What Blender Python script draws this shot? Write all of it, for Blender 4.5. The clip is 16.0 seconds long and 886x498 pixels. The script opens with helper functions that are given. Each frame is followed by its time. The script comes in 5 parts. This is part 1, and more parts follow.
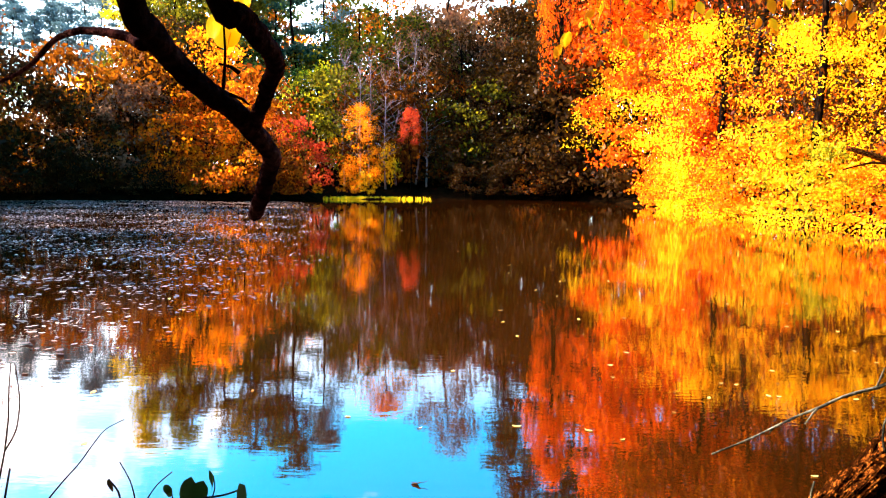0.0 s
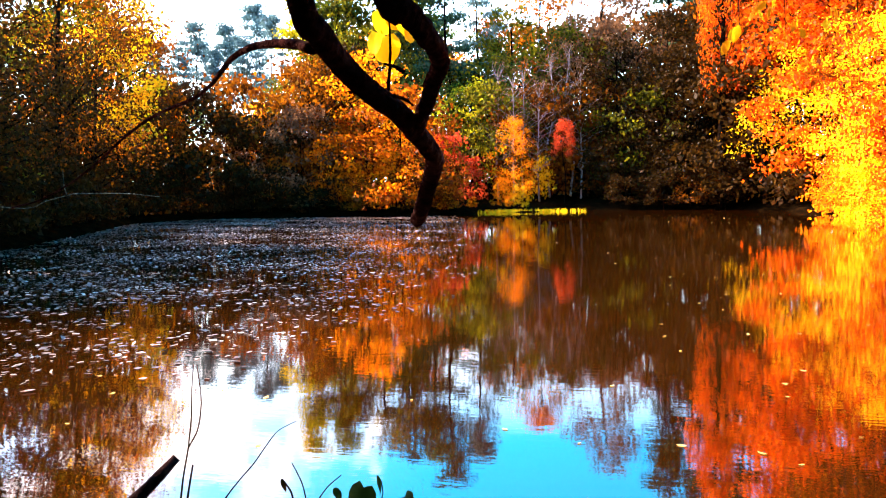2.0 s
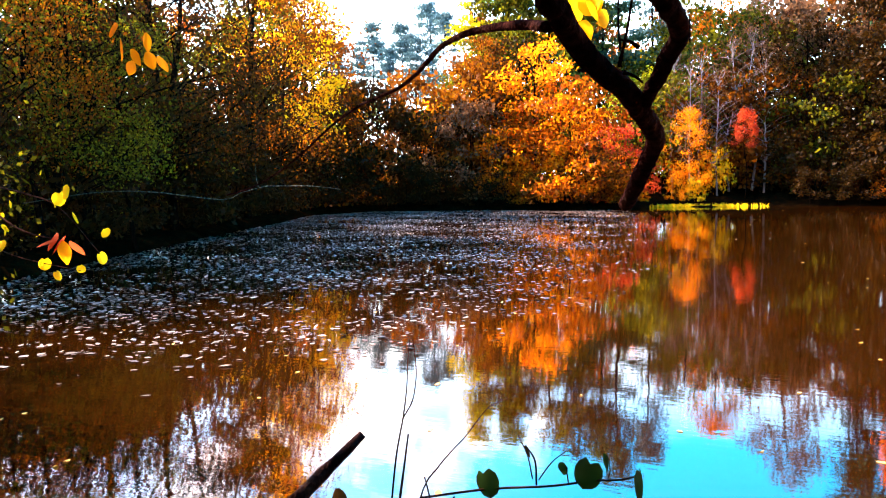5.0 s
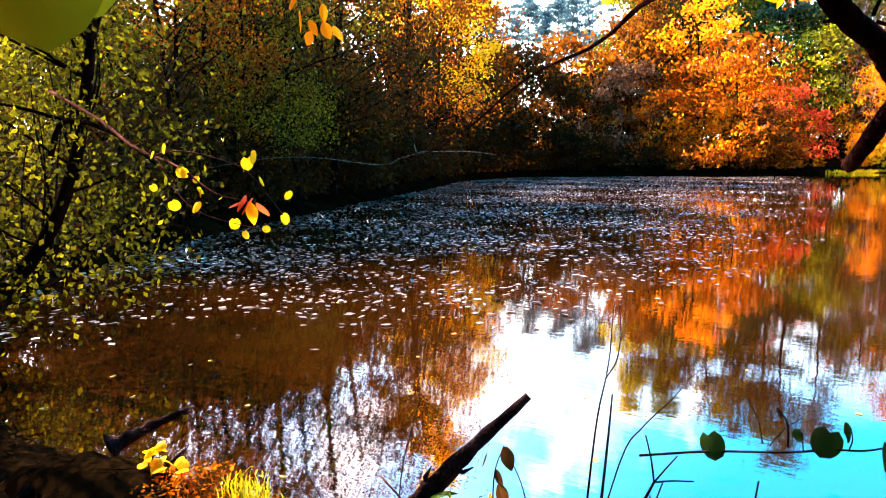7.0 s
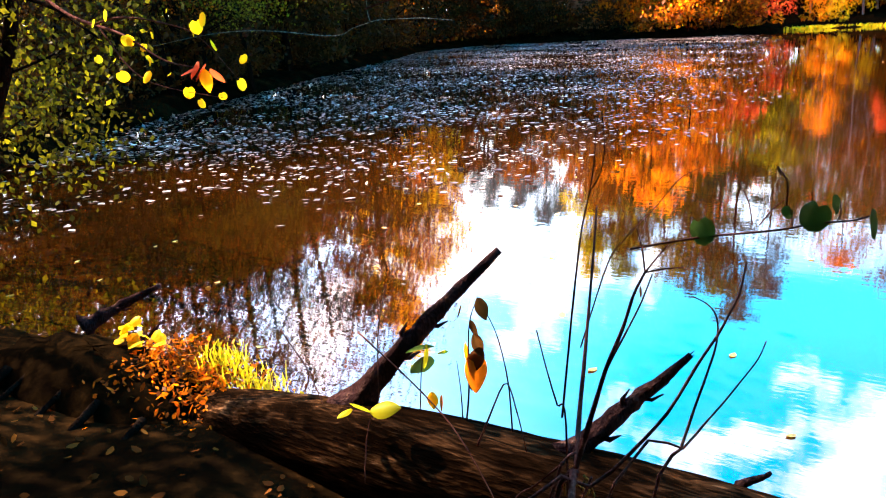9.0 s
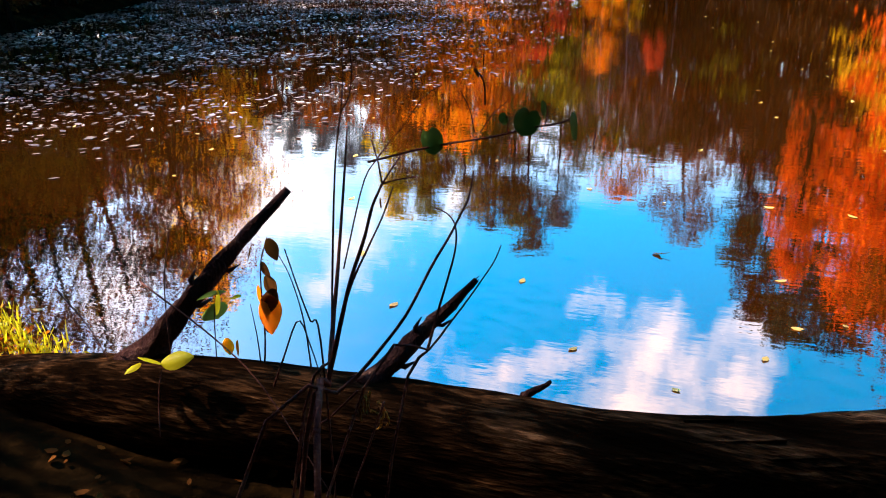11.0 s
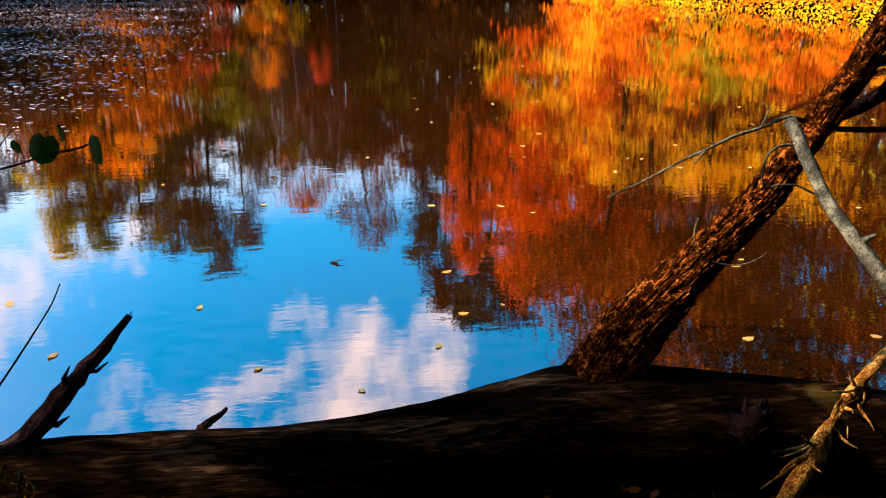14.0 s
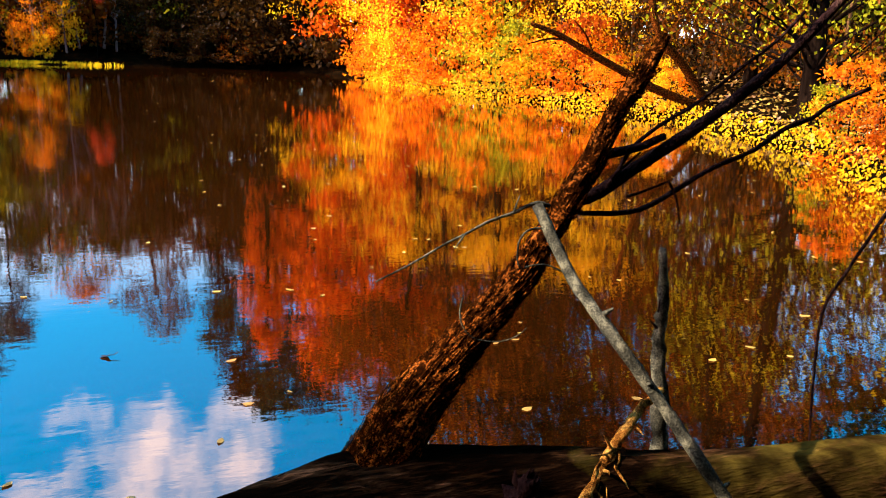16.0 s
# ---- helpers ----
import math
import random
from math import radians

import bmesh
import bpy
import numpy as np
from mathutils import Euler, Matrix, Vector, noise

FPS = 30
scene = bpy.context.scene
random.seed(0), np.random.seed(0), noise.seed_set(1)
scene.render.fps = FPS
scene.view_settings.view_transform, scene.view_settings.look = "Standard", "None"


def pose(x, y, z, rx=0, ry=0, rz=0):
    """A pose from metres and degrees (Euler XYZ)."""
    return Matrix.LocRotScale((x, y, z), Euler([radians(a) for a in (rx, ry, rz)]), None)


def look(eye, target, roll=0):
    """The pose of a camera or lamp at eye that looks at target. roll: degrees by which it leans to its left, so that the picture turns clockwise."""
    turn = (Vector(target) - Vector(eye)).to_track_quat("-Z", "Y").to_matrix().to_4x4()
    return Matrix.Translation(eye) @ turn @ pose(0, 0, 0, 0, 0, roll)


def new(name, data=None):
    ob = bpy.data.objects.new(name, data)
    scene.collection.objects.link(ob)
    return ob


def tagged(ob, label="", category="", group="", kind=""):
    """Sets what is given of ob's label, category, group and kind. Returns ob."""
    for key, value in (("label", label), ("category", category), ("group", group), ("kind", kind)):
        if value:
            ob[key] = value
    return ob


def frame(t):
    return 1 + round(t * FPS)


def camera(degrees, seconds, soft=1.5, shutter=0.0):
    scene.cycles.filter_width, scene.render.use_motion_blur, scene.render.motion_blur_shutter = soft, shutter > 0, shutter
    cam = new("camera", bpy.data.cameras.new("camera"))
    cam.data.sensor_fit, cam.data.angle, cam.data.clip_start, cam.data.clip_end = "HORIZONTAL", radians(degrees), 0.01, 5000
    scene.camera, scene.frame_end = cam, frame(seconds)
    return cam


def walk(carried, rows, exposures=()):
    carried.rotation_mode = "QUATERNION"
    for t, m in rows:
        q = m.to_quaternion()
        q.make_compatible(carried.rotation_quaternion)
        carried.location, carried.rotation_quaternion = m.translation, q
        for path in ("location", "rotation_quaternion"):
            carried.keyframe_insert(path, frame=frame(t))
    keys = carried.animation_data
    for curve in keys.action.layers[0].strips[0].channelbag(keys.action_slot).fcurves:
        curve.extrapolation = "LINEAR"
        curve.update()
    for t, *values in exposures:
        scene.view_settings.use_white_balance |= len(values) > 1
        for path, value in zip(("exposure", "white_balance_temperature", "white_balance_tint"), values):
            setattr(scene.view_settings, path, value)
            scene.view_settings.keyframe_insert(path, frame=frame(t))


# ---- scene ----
cam = camera(60.0, 16.0, 1.1)
PATH = [
    (0, (0.706, 0.859, 2.012), (0.646, 2.85, 1.828), 0.7),
    (0.5, (0.703, 0.865, 2.011), (0.538, 2.844, 1.823), 0.35),
    (1, (0.698, 0.863, 2.007), (0.442, 2.839, 1.834), 0.0),
    (1.5, (0.696, 0.872, 2.003), (0.357, 2.889, 1.821), 0.2),
    (2, (0.692, 0.885, 2.0), (0.235, 2.826, 1.85), -0.8),
    (2.5, (0.686, 0.88, 1.994), (0.173, 2.807, 1.844), -0.6),
    (3, (0.662, 0.926, 2.0), (0.082, 2.833, 1.828), -0.2),
    (3.5, (0.664, 0.902, 1.994), (0.017, 2.786, 1.822), -1.0),
    (4, (0.67, 0.878, 1.988), (-0.042, 2.739, 1.814), -1.3),
    (6.3, (0.616, 0.825, 1.988), (-0.49, 2.482, 1.815), -1.1),
    (6.5, (0.626, 0.815, 1.988), (-0.517, 2.445, 1.796), -1.5),
    (7, (0.603, 0.82, 1.984), (-0.592, 2.405, 1.74), -0.9),
    (7.5, (0.563, 0.81, 1.96), (-0.685, 2.348, 1.679), -1.0),
    (8, (0.559, 0.798, 1.947), (-0.662, 2.33, 1.548), -2.4),
    (8.5, (0.564, 0.801, 1.931), (-0.601, 2.346, 1.425), -2.6),
    (9, (0.583, 0.803, 1.923), (-0.502, 2.386, 1.359), -3.0),
    (9.5, (0.596, 0.811, 1.913), (-0.365, 2.451, 1.292), -3.3),
    (9.7, (0.601, 0.81, 1.909), (-0.313, 2.473, 1.277), -2.6),
    (11.8, (0.655, 0.834, 1.889), (0.181, 2.626, 1.139), -1.8),
    (12, (0.657, 0.843, 1.886), (0.216, 2.645, 1.137), -1.8),
    (12.5, (0.675, 0.84, 1.888), (0.335, 2.666, 1.146), -1.7),
    (13, (0.692, 0.844, 1.889), (0.491, 2.693, 1.155), -0.7),
    (13.5, (0.717, 0.841, 1.891), (0.675, 2.707, 1.173), -0.3),
    (14, (0.75, 0.841, 1.896), (0.898, 2.71, 1.201), -0.2),
    (14.5, (0.774, 0.845, 1.907), (1.086, 2.712, 1.261), 0.4),
    (15, (0.812, 0.851, 1.91), (1.254, 2.716, 1.339), 1.2),
    (15.5, (0.834, 0.834, 1.915), (1.397, 2.685, 1.411), 1.8),
    (16, (0.842, 0.82, 1.916), (1.5, 2.645, 1.429), 2.4),
]
walk(cam, [(t, look(eye, target, roll)) for t, eye, target, roll in PATH], exposures=[(0, 2.85, 6500, 9), (4, 2.9, 6500, 9), (6.5, 3.25, 6500, 9), (7.2, 3.2, 6500, 9), (9, 3.4, 6450, 9), (9.6, 2.8, 6400, 9), (11, 2.4, 6350, 9), (12, 2.18, 6300, 9), (16, 1.88, 6300, 9)])

# ---- light ----
SUN_AZ, SUN_EL = 84.0, 37.0
world = bpy.data.worlds.new("sky")
scene.world = world
world.use_nodes = True
wn, wl = world.node_tree.nodes, world.node_tree.links
wn.clear()
w_out = wn.new("ShaderNodeOutputWorld")
w_bg = wn.new("ShaderNodeBackground")
w_sky = wn.new("ShaderNodeTexSky")
w_sky.sky_type = "NISHITA"
w_sky.sun_disc = False
w_sky.sun_elevation, w_sky.sun_rotation = radians(SUN_EL), radians(360 - SUN_AZ)
w_sky.ozone_density, w_sky.dust_density, w_sky.air_density = 3.0, 2.0, 1.0
w_sat = wn.new("ShaderNodeHueSaturation")
w_sat.inputs["Saturation"].default_value = 1.7
w_sat.inputs["Value"].default_value = 1.75
w_sat.inputs["Hue"].default_value = 0.488
wl.new(w_sky.outputs[0], w_sat.inputs["Color"])
# cumulus: noise over the sky dome, laid on a flat cloud deck, thick in one bank of cloud
w_tc = wn.new("ShaderNodeTexCoord")
w_sep = wn.new("ShaderNodeSeparateXYZ")
wl.new(w_tc.outputs["Generated"], w_sep.inputs[0])


def w_math(op, a, b=None, c=None):
    n = wn.new("ShaderNodeMath")
    n.operation = op
    for i, v in enumerate((a, b, c)):
        if v is None:
            continue
        if isinstance(v, (int, float)):
            n.inputs[i].default_value = v
        else:
            wl.new(v, n.inputs[i])
    return n.outputs[0]


w_noise = wn.new("ShaderNodeTexNoise")
w_noise.inputs["Scale"].default_value = 5.5
w_noise.inputs["Detail"].default_value = 8.0
w_noise.inputs["Roughness"].default_value = 0.55
wl.new(w_tc.outputs["Generated"], w_noise.inputs["Vector"])


def cloud_bank(az, el, size, thick):
    """Extra cover round one direction of the sky, wider than high."""
    c = math.cos(radians(el))
    flat = wn.new("ShaderNodeVectorMath")
    flat.operation = "MULTIPLY"
    flat.inputs[1].default_value = (1, 1, 2.0)
    wl.new(w_tc.outputs["Generated"], flat.inputs[0])
    gap = wn.new("ShaderNodeVectorMath")
    gap.operation = "DISTANCE"
    wl.new(flat.outputs[0], gap.inputs[0])
    gap.inputs[1].default_value = (-c * math.sin(radians(az)), c * math.cos(radians(az)), 2.0 * math.sin(radians(el)))
    return w_math("MAXIMUM", w_math("SUBTRACT", thick, w_math("MULTIPLY", gap.outputs["Value"], thick / size)), 0.0)


w_bank = w_math("MAXIMUM", w_math("MAXIMUM", cloud_bank(2.5, 27.4, 0.23, 0.3), cloud_bank(12.5, 29.8, 0.23, 0.29)), cloud_bank(31, 18, 0.33, 0.36))
w_cov = w_math("MULTIPLY_ADD", w_math("ADD", w_noise.outputs[0], w_bank), 8.0, -5.0)
w_cov.node.use_clamp = True
w_haze = w_math("MULTIPLY_ADD", w_sep.outputs[2], -9.0, 2.8)
w_haze.node.use_clamp = True
w_cov = w_math("MAXIMUM", w_cov, w_math("MULTIPLY", w_haze, 0.75))
w_mix = wn.new("ShaderNodeMix")
w_mix.data_type = "RGBA"
wl.new(w_cov, w_mix.inputs["Factor"])
wl.new(w_sat.outputs[0], w_mix.inputs[6])
w_mix.inputs[7].default_value = (6.3, 7.0, 7.4, 1)
wl.new(w_mix.outputs[2], w_bg.inputs["Color"])
w_bg.inputs["Strength"].default_value = 0.15
wl.new(w_bg.outputs[0], w_out.inputs["Surface"])

sun_data = bpy.data.lights.new("sun", "SUN")
sun_data.energy, sun_data.angle, sun_data.color = 5.0, radians(0.5), (1.0, 0.93, 0.8)
sun = new("sun", sun_data)
sun.matrix_world = look((-100 * math.sin(radians(SUN_AZ)), 100 * math.cos(radians(SUN_AZ)), 100 * math.tan(radians(SUN_EL))), (0, 0, 0))

# ---- materials ----


def material(name):
    m = bpy.data.materials.new(name)
    m.use_nodes = True
    m.node_tree.nodes.clear()
    return m, m.node_tree.nodes, m.node_tree.links


def ramp(nodes, stops):
    r = nodes.new("ShaderNodeValToRGB")
    els = r.color_ramp.elements
    while len(els) < len(stops):
        els.new(0.5)
    for e, (pos, col) in zip(els, stops):
        e.position, e.color = pos, (*col, 1)
    return r


def leaf_material(name, colours, through_light=0.6, gloss=0.004, patch=0.35):
    """Leaves: each its own tint out of the palette, in drifts over the crown; light shines through them."""
    m, nodes, links = material(name)
    out = nodes.new("ShaderNodeOutputMaterial")
    geo = nodes.new("ShaderNodeNewGeometry")
    tc = nodes.new("ShaderNodeTexCoord")
    noi = nodes.new("ShaderNodeTexNoise")
    noi.inputs["Scale"].default_value = patch
    noi.inputs["Detail"].default_value = 2.0
    links.new(tc.outputs["Object"], noi.inputs["Vector"])
    info = nodes.new("ShaderNodeObjectInfo")
    a = nodes.new("ShaderNodeMath")
    a.operation = "MULTIPLY_ADD"
    a.inputs[1].default_value = 0.45
    links.new(geo.outputs["Random Per Island"], a.inputs[0])
    links.new(noi.outputs[0], a.inputs[2])
    b = nodes.new("ShaderNodeMath")
    b.operation = "MULTIPLY_ADD"
    b.inputs[1].default_value = 0.25
    links.new(info.outputs["Random"], b.inputs[0])
    links.new(a.outputs[0], b.inputs[2])
    c = nodes.new("ShaderNodeMath")
    c.operation = "SUBTRACT"
    c.inputs[1].default_value = 0.35
    links.new(b.outputs[0], c.inputs[0])
    n = len(colours)
    r = ramp(nodes, [(0.05 + 0.9 * i / max(n - 1, 1), col) for i, col in enumerate(colours)])
    links.new(c.outputs[0], r.inputs[0])
    dif, tra, glo = nodes.new("ShaderNodeBsdfDiffuse"), nodes.new("ShaderNodeBsdfTranslucent"), nodes.new("ShaderNodeBsdfGlossy")
    glo.inputs["Roughness"].default_value = 0.45
    glo.inputs["Color"].default_value = (0.8, 0.66, 0.6, 1)
    links.new(r.outputs[0], dif.inputs["Color"])
    links.new(r.outputs[0], tra.inputs["Color"])
    mix, mix2 = nodes.new("ShaderNodeMixShader"), nodes.new("ShaderNodeMixShader")
    mix.inputs[0].default_value, mix2.inputs[0].default_value = through_light, gloss
    links.new(dif.outputs[0], mix.inputs[1])
    links.new(tra.outputs[0], mix.inputs[2])
    links.new(mix.outputs[0], mix2.inputs[1])
    links.new(glo.outputs[0], mix2.inputs[2])
    links.new(mix2.outputs[0], out.inputs["Surface"])
    return m


def rough_material(name, stops, scale, bump, stretch=(1, 1, 1), rough=0.85, fine=9.0):
    """Bark, wood, soil: noise at two scales drives colour and relief."""
    m, nodes, links = material(name)
    out = nodes.new("ShaderNodeOutputMaterial")
    bs = nodes.new("ShaderNodeBsdfPrincipled")
    bs.inputs["Roughness"].default_value = rough
    bs.inputs["Specular IOR Level"].default_value = 0.0
    tc = nodes.new("ShaderNodeTexCoord")
    mp = nodes.new("ShaderNodeMapping")
    mp.inputs["Scale"].default_value = stretch
    links.new(tc.outputs["Object"], mp.inputs[0])
    n1, n2 = nodes.new("ShaderNodeTexNoise"), nodes.new("ShaderNodeTexNoise")
    n1.inputs["Scale"].default_value, n1.inputs["Detail"].default_value = scale, 5
    n2.inputs["Scale"].default_value, n2.inputs["Detail"].default_value = scale * fine, 6
    links.new(mp.outputs[0], n1.inputs["Vector"])
    links.new(mp.outputs[0], n2.inputs["Vector"])
    ad = nodes.new("ShaderNodeMath")
    ad.operation = "MULTIPLY_ADD"
    ad.inputs[1].default_value = 0.6
    links.new(n2.outputs[0], ad.inputs[0])
    links.new(n1.outputs[0], ad.inputs[2])
    sb = nodes.new("ShaderNodeMath")
    sb.operation = "SUBTRACT"
    sb.inputs[1].default_value = 0.3
    links.new(ad.outputs[0], sb.inputs[0])
    r = ramp(nodes, stops)
    links.new(sb.outputs[0], r.inputs[0])
    links.new(r.outputs[0], bs.inputs["Base Color"])
    bm_ = nodes.new("ShaderNodeBump")
    bm_.inputs["Strength"].default_value = bump
    bm_.inputs["Distance"].default_value = 0.02
    links.new(sb.outputs[0], bm_.inputs["Height"])
    links.new(bm_.outputs[0], bs.inputs["Normal"])
    links.new(bs.outputs[0], out.inputs["Surface"])
    return m


# Bark tints halved to near black, with the trunks' shade put in.
M_BARK = rough_material("shade_dark_bark", [(0.3, (0.002, 0.001, 0.0007)), (0.55, (0.006, 0.003, 0.0018)), (0.75, (0.017, 0.0085, 0.005))], 5, 1.0, (2, 2, 0.35))
M_BARK_BROWN = rough_material("brown_bark", [(0.3, (0.02, 0.008, 0.003)), (0.55, (0.07, 0.03, 0.01)), (0.75, (0.17, 0.08, 0.03))], 5, 1.0, (2, 2, 0.35))
M_BARK_PALE = rough_material("pale_twig_bark", [(0.3, (0.12, 0.07, 0.06)), (0.55, (0.24, 0.15, 0.13)), (0.75, (0.4, 0.28, 0.25))], 5, 0.6, (2, 2, 0.35))
M_BARK_RED = rough_material("ragged_red_bark", [(0.3, (0.006, 0.0014, 0.0003)), (0.52, (0.022, 0.0048, 0.0007)), (0.76, (0.34, 0.08, 0.01))], 34, 0.5, (1, 1, 1), 0.85, 4.0)
M_LIMB = rough_material("limb_bark", [(0.3, (0.009, 0.0025, 0.0025)), (0.55, (0.036, 0.01, 0.008)), (0.75, (0.09, 0.028, 0.02))], 14, 0.8, (1, 1, 1))
M_LOG = rough_material("weathered_log", [(0.3, (0.0012, 0.0005, 0.0002)), (0.5, (0.005, 0.0019, 0.0008)), (0.64, (0.032, 0.012, 0.0045)), (0.8, (0.2, 0.082, 0.033))], 3.0, 1.0, (0.5, 3, 3))
# moss creeps over one end of the log
log_nodes, log_links = M_LOG.node_tree.nodes, M_LOG.node_tree.links
log_bsdf = next(n for n in log_nodes if n.type == "BSDF_PRINCIPLED")
log_wood = log_bsdf.inputs["Base Color"].links[0].from_socket
log_tc = next(n for n in log_nodes if n.type == "TEX_COORD")
log_sep = log_nodes.new("ShaderNodeSeparateXYZ")
log_links.new(log_tc.outputs["Object"], log_sep.inputs[0])
moss_noise = log_nodes.new("ShaderNodeTexNoise")
moss_noise.inputs["Scale"].default_value, moss_noise.inputs["Detail"].default_value = 4.5, 6.0
log_links.new(log_tc.outputs["Object"], moss_noise.inputs["Vector"])
moss_sum = log_nodes.new("ShaderNodeMath")
moss_sum.operation = "MULTIPLY_ADD"
moss_sum.inputs[1].default_value = 3.0
log_links.new(moss_noise.outputs[0], moss_sum.inputs[0])
log_links.new(log_sep.outputs[0], moss_sum.inputs[2])
moss_edge = log_nodes.new("ShaderNodeMapRange")
moss_edge.inputs[1].default_value, moss_edge.inputs[2].default_value = 3.8, 5.4
log_links.new(moss_sum.outputs[0], moss_edge.inputs[0])
moss_ramp = ramp(log_nodes, [(0.35, (0.007, 0.004, 0.0008)), (0.5, (0.045, 0.026, 0.004)), (0.66, (0.14, 0.085, 0.012))])
log_links.new(moss_noise.outputs[0], moss_ramp.inputs[0])
moss_mix = log_nodes.new("ShaderNodeMix")
moss_mix.data_type = "RGBA"
log_links.new(moss_edge.outputs[0], moss_mix.inputs["Factor"])
log_links.new(log_wood, moss_mix.inputs[6])
log_links.new(moss_ramp.outputs[0], moss_mix.inputs[7])
log_links.new(moss_mix.outputs[2], log_bsdf.inputs["Base Color"])
M_STUB = rough_material("rotten_stub", [(0.3, (0.006, 0.0025, 0.0025)), (0.55, (0.02, 0.008, 0.007)), (0.78, (0.055, 0.025, 0.0175))], 12, 1.0, (1, 1, 0.5))
M_STICK = rough_material("grey_stick", [(0.3, (0.012, 0.01, 0.007)), (0.5, (0.05, 0.042, 0.028)), (0.7, (0.16, 0.13, 0.08))], 18, 0.6)
M_PEEL = rough_material("peeled_wood", [(0.32, (0.02, 0.006, 0.001)), (0.48, (0.16, 0.05, 0.007)), (0.7, (0.6, 0.27, 0.05))], 22, 0.8, (1, 1, 0.5))
M_TWIG = rough_material("twig_bark", [(0.3, (0.025, 0.008, 0.007)), (0.6, (0.075, 0.025, 0.0175)), (0.8, (0.125, 0.055, 0.035))], 25, 0.4)
# Soil tints near black: shade on the banks is put into them.
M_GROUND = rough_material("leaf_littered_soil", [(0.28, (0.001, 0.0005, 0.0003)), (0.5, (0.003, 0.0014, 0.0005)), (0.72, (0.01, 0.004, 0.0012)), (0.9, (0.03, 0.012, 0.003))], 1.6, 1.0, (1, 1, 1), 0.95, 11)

L_YELLOW = leaf_material("yellow_leaves", [(0.86, 0.27, 0.003), (0.95, 0.44, 0.004), (0.97, 0.56, 0.008), (0.97, 0.68, 0.02)])
L_FIRE = leaf_material("fiery_orange_leaves", [(0.2, 0.018, 0.001), (0.46, 0.052, 0.0015), (0.7, 0.105, 0.002), (0.85, 0.21, 0.003)])
L_EMBER = leaf_material("ember_red_leaves", [(0.03, 0.005, 0.001), (0.14, 0.024, 0.001), (0.4, 0.075, 0.002), (0.72, 0.2, 0.005)])
L_GOLD = leaf_material("golden_leaves", [(0.54, 0.075, 0.002), (0.82, 0.18, 0.002), (0.94, 0.3, 0.003), (0.95, 0.43, 0.005)])
L_ORANGE = leaf_material("orange_leaves", [(0.2, 0.025, 0.001), (0.46, 0.078, 0.002), (0.7, 0.15, 0.002), (0.8, 0.25, 0.004)])
L_RED = leaf_material("red_leaves", [(0.25, 0.02, 0.01), (0.55, 0.045, 0.012), (0.7, 0.1, 0.02), (0.72, 0.25, 0.03)])
L_RUST = leaf_material("rust_leaves", [(0.025, 0.006, 0.0008), (0.088, 0.02, 0.001), (0.19, 0.043, 0.0015), (0.4, 0.12, 0.003)])
L_OLIVE = leaf_material("olive_leaves", [(0.015, 0.013, 0.001), (0.04, 0.0325, 0.0015), (0.1, 0.075, 0.003), (0.21, 0.15, 0.005)])
L_GREEN = leaf_material("green_leaves", [(0.018, 0.036, 0.006), (0.048, 0.078, 0.012), (0.12, 0.15, 0.018), (0.252, 0.252, 0.03)])
L_PINE = leaf_material("pine_needles", [(0.0072, 0.018, 0.0108), (0.018, 0.036, 0.018), (0.036, 0.06, 0.027), (0.06, 0.09, 0.036)], 0.2)
# Distance haze is put into the needle colour as a pale blue-green tint.
L_HAZE = leaf_material("haze_tinted_pine_needles", [(0.04, 0.072, 0.08), (0.08, 0.128, 0.128), (0.112, 0.16, 0.152)], 0.25)
# Shade inside the woods is put into this near-black leaf colour.
L_SHADE = leaf_material("shade_dark_leaves", [(0.01, 0.004, 0.0008), (0.024, 0.009, 0.0012), (0.055, 0.02, 0.002)], 0.4)
L_MAUVE = leaf_material("dry_greyish_leaves", [(0.06, 0.022, 0.01), (0.14, 0.054, 0.022), (0.22, 0.095, 0.04)], 0.4)
L_LIME = leaf_material("yellow_green_leaves", [(0.09, 0.08, 0.003), (0.26, 0.21, 0.005), (0.48, 0.36, 0.006), (0.66, 0.44, 0.006)], 0.5)
# Leaf tints kept low: the sapling's shade is part of its colour.
L_SAPLING = leaf_material("shade_dark_sapling_leaves", [(0.005, 0.0045, 0.0006), (0.017, 0.015, 0.001), (0.045, 0.036, 0.0015), (0.16, 0.12, 0.0025)], 0.6, 0.004, 1.2)
L_HEART = leaf_material("green_heart_leaves", [(0.008, 0.022, 0.003), (0.022, 0.045, 0.006), (0.05, 0.085, 0.009)], 0.3, 0.015)
L_DRY = leaf_material("dry_brown_leaves", [(0.02, 0.006, 0.002), (0.07, 0.022, 0.005), (0.2, 0.075, 0.01)], 0.35, 0.0)
# The palest tints stand in for sky glints on the wet leaves.
L_FLOAT = leaf_material("glint_tinted_wet_leaves", [(0.015, 0.007, 0.005), (0.04, 0.02, 0.014), (0.16, 0.09, 0.065), (0.6, 0.4, 0.3)], 0.05, 0.09)
L_LITTER = leaf_material("fallen_leaves", [(0.112, 0.035, 0.0084), (0.294, 0.119, 0.0175), (0.434, 0.238, 0.035), (0.49, 0.336, 0.07)], 0.2, 0.06)
L_GRASS = leaf_material("waterside_grass", [(0.5, 0.3, 0.006), (0.8, 0.52, 0.01), (0.9, 0.62, 0.015)], 0.5, 0.0, 2.0)

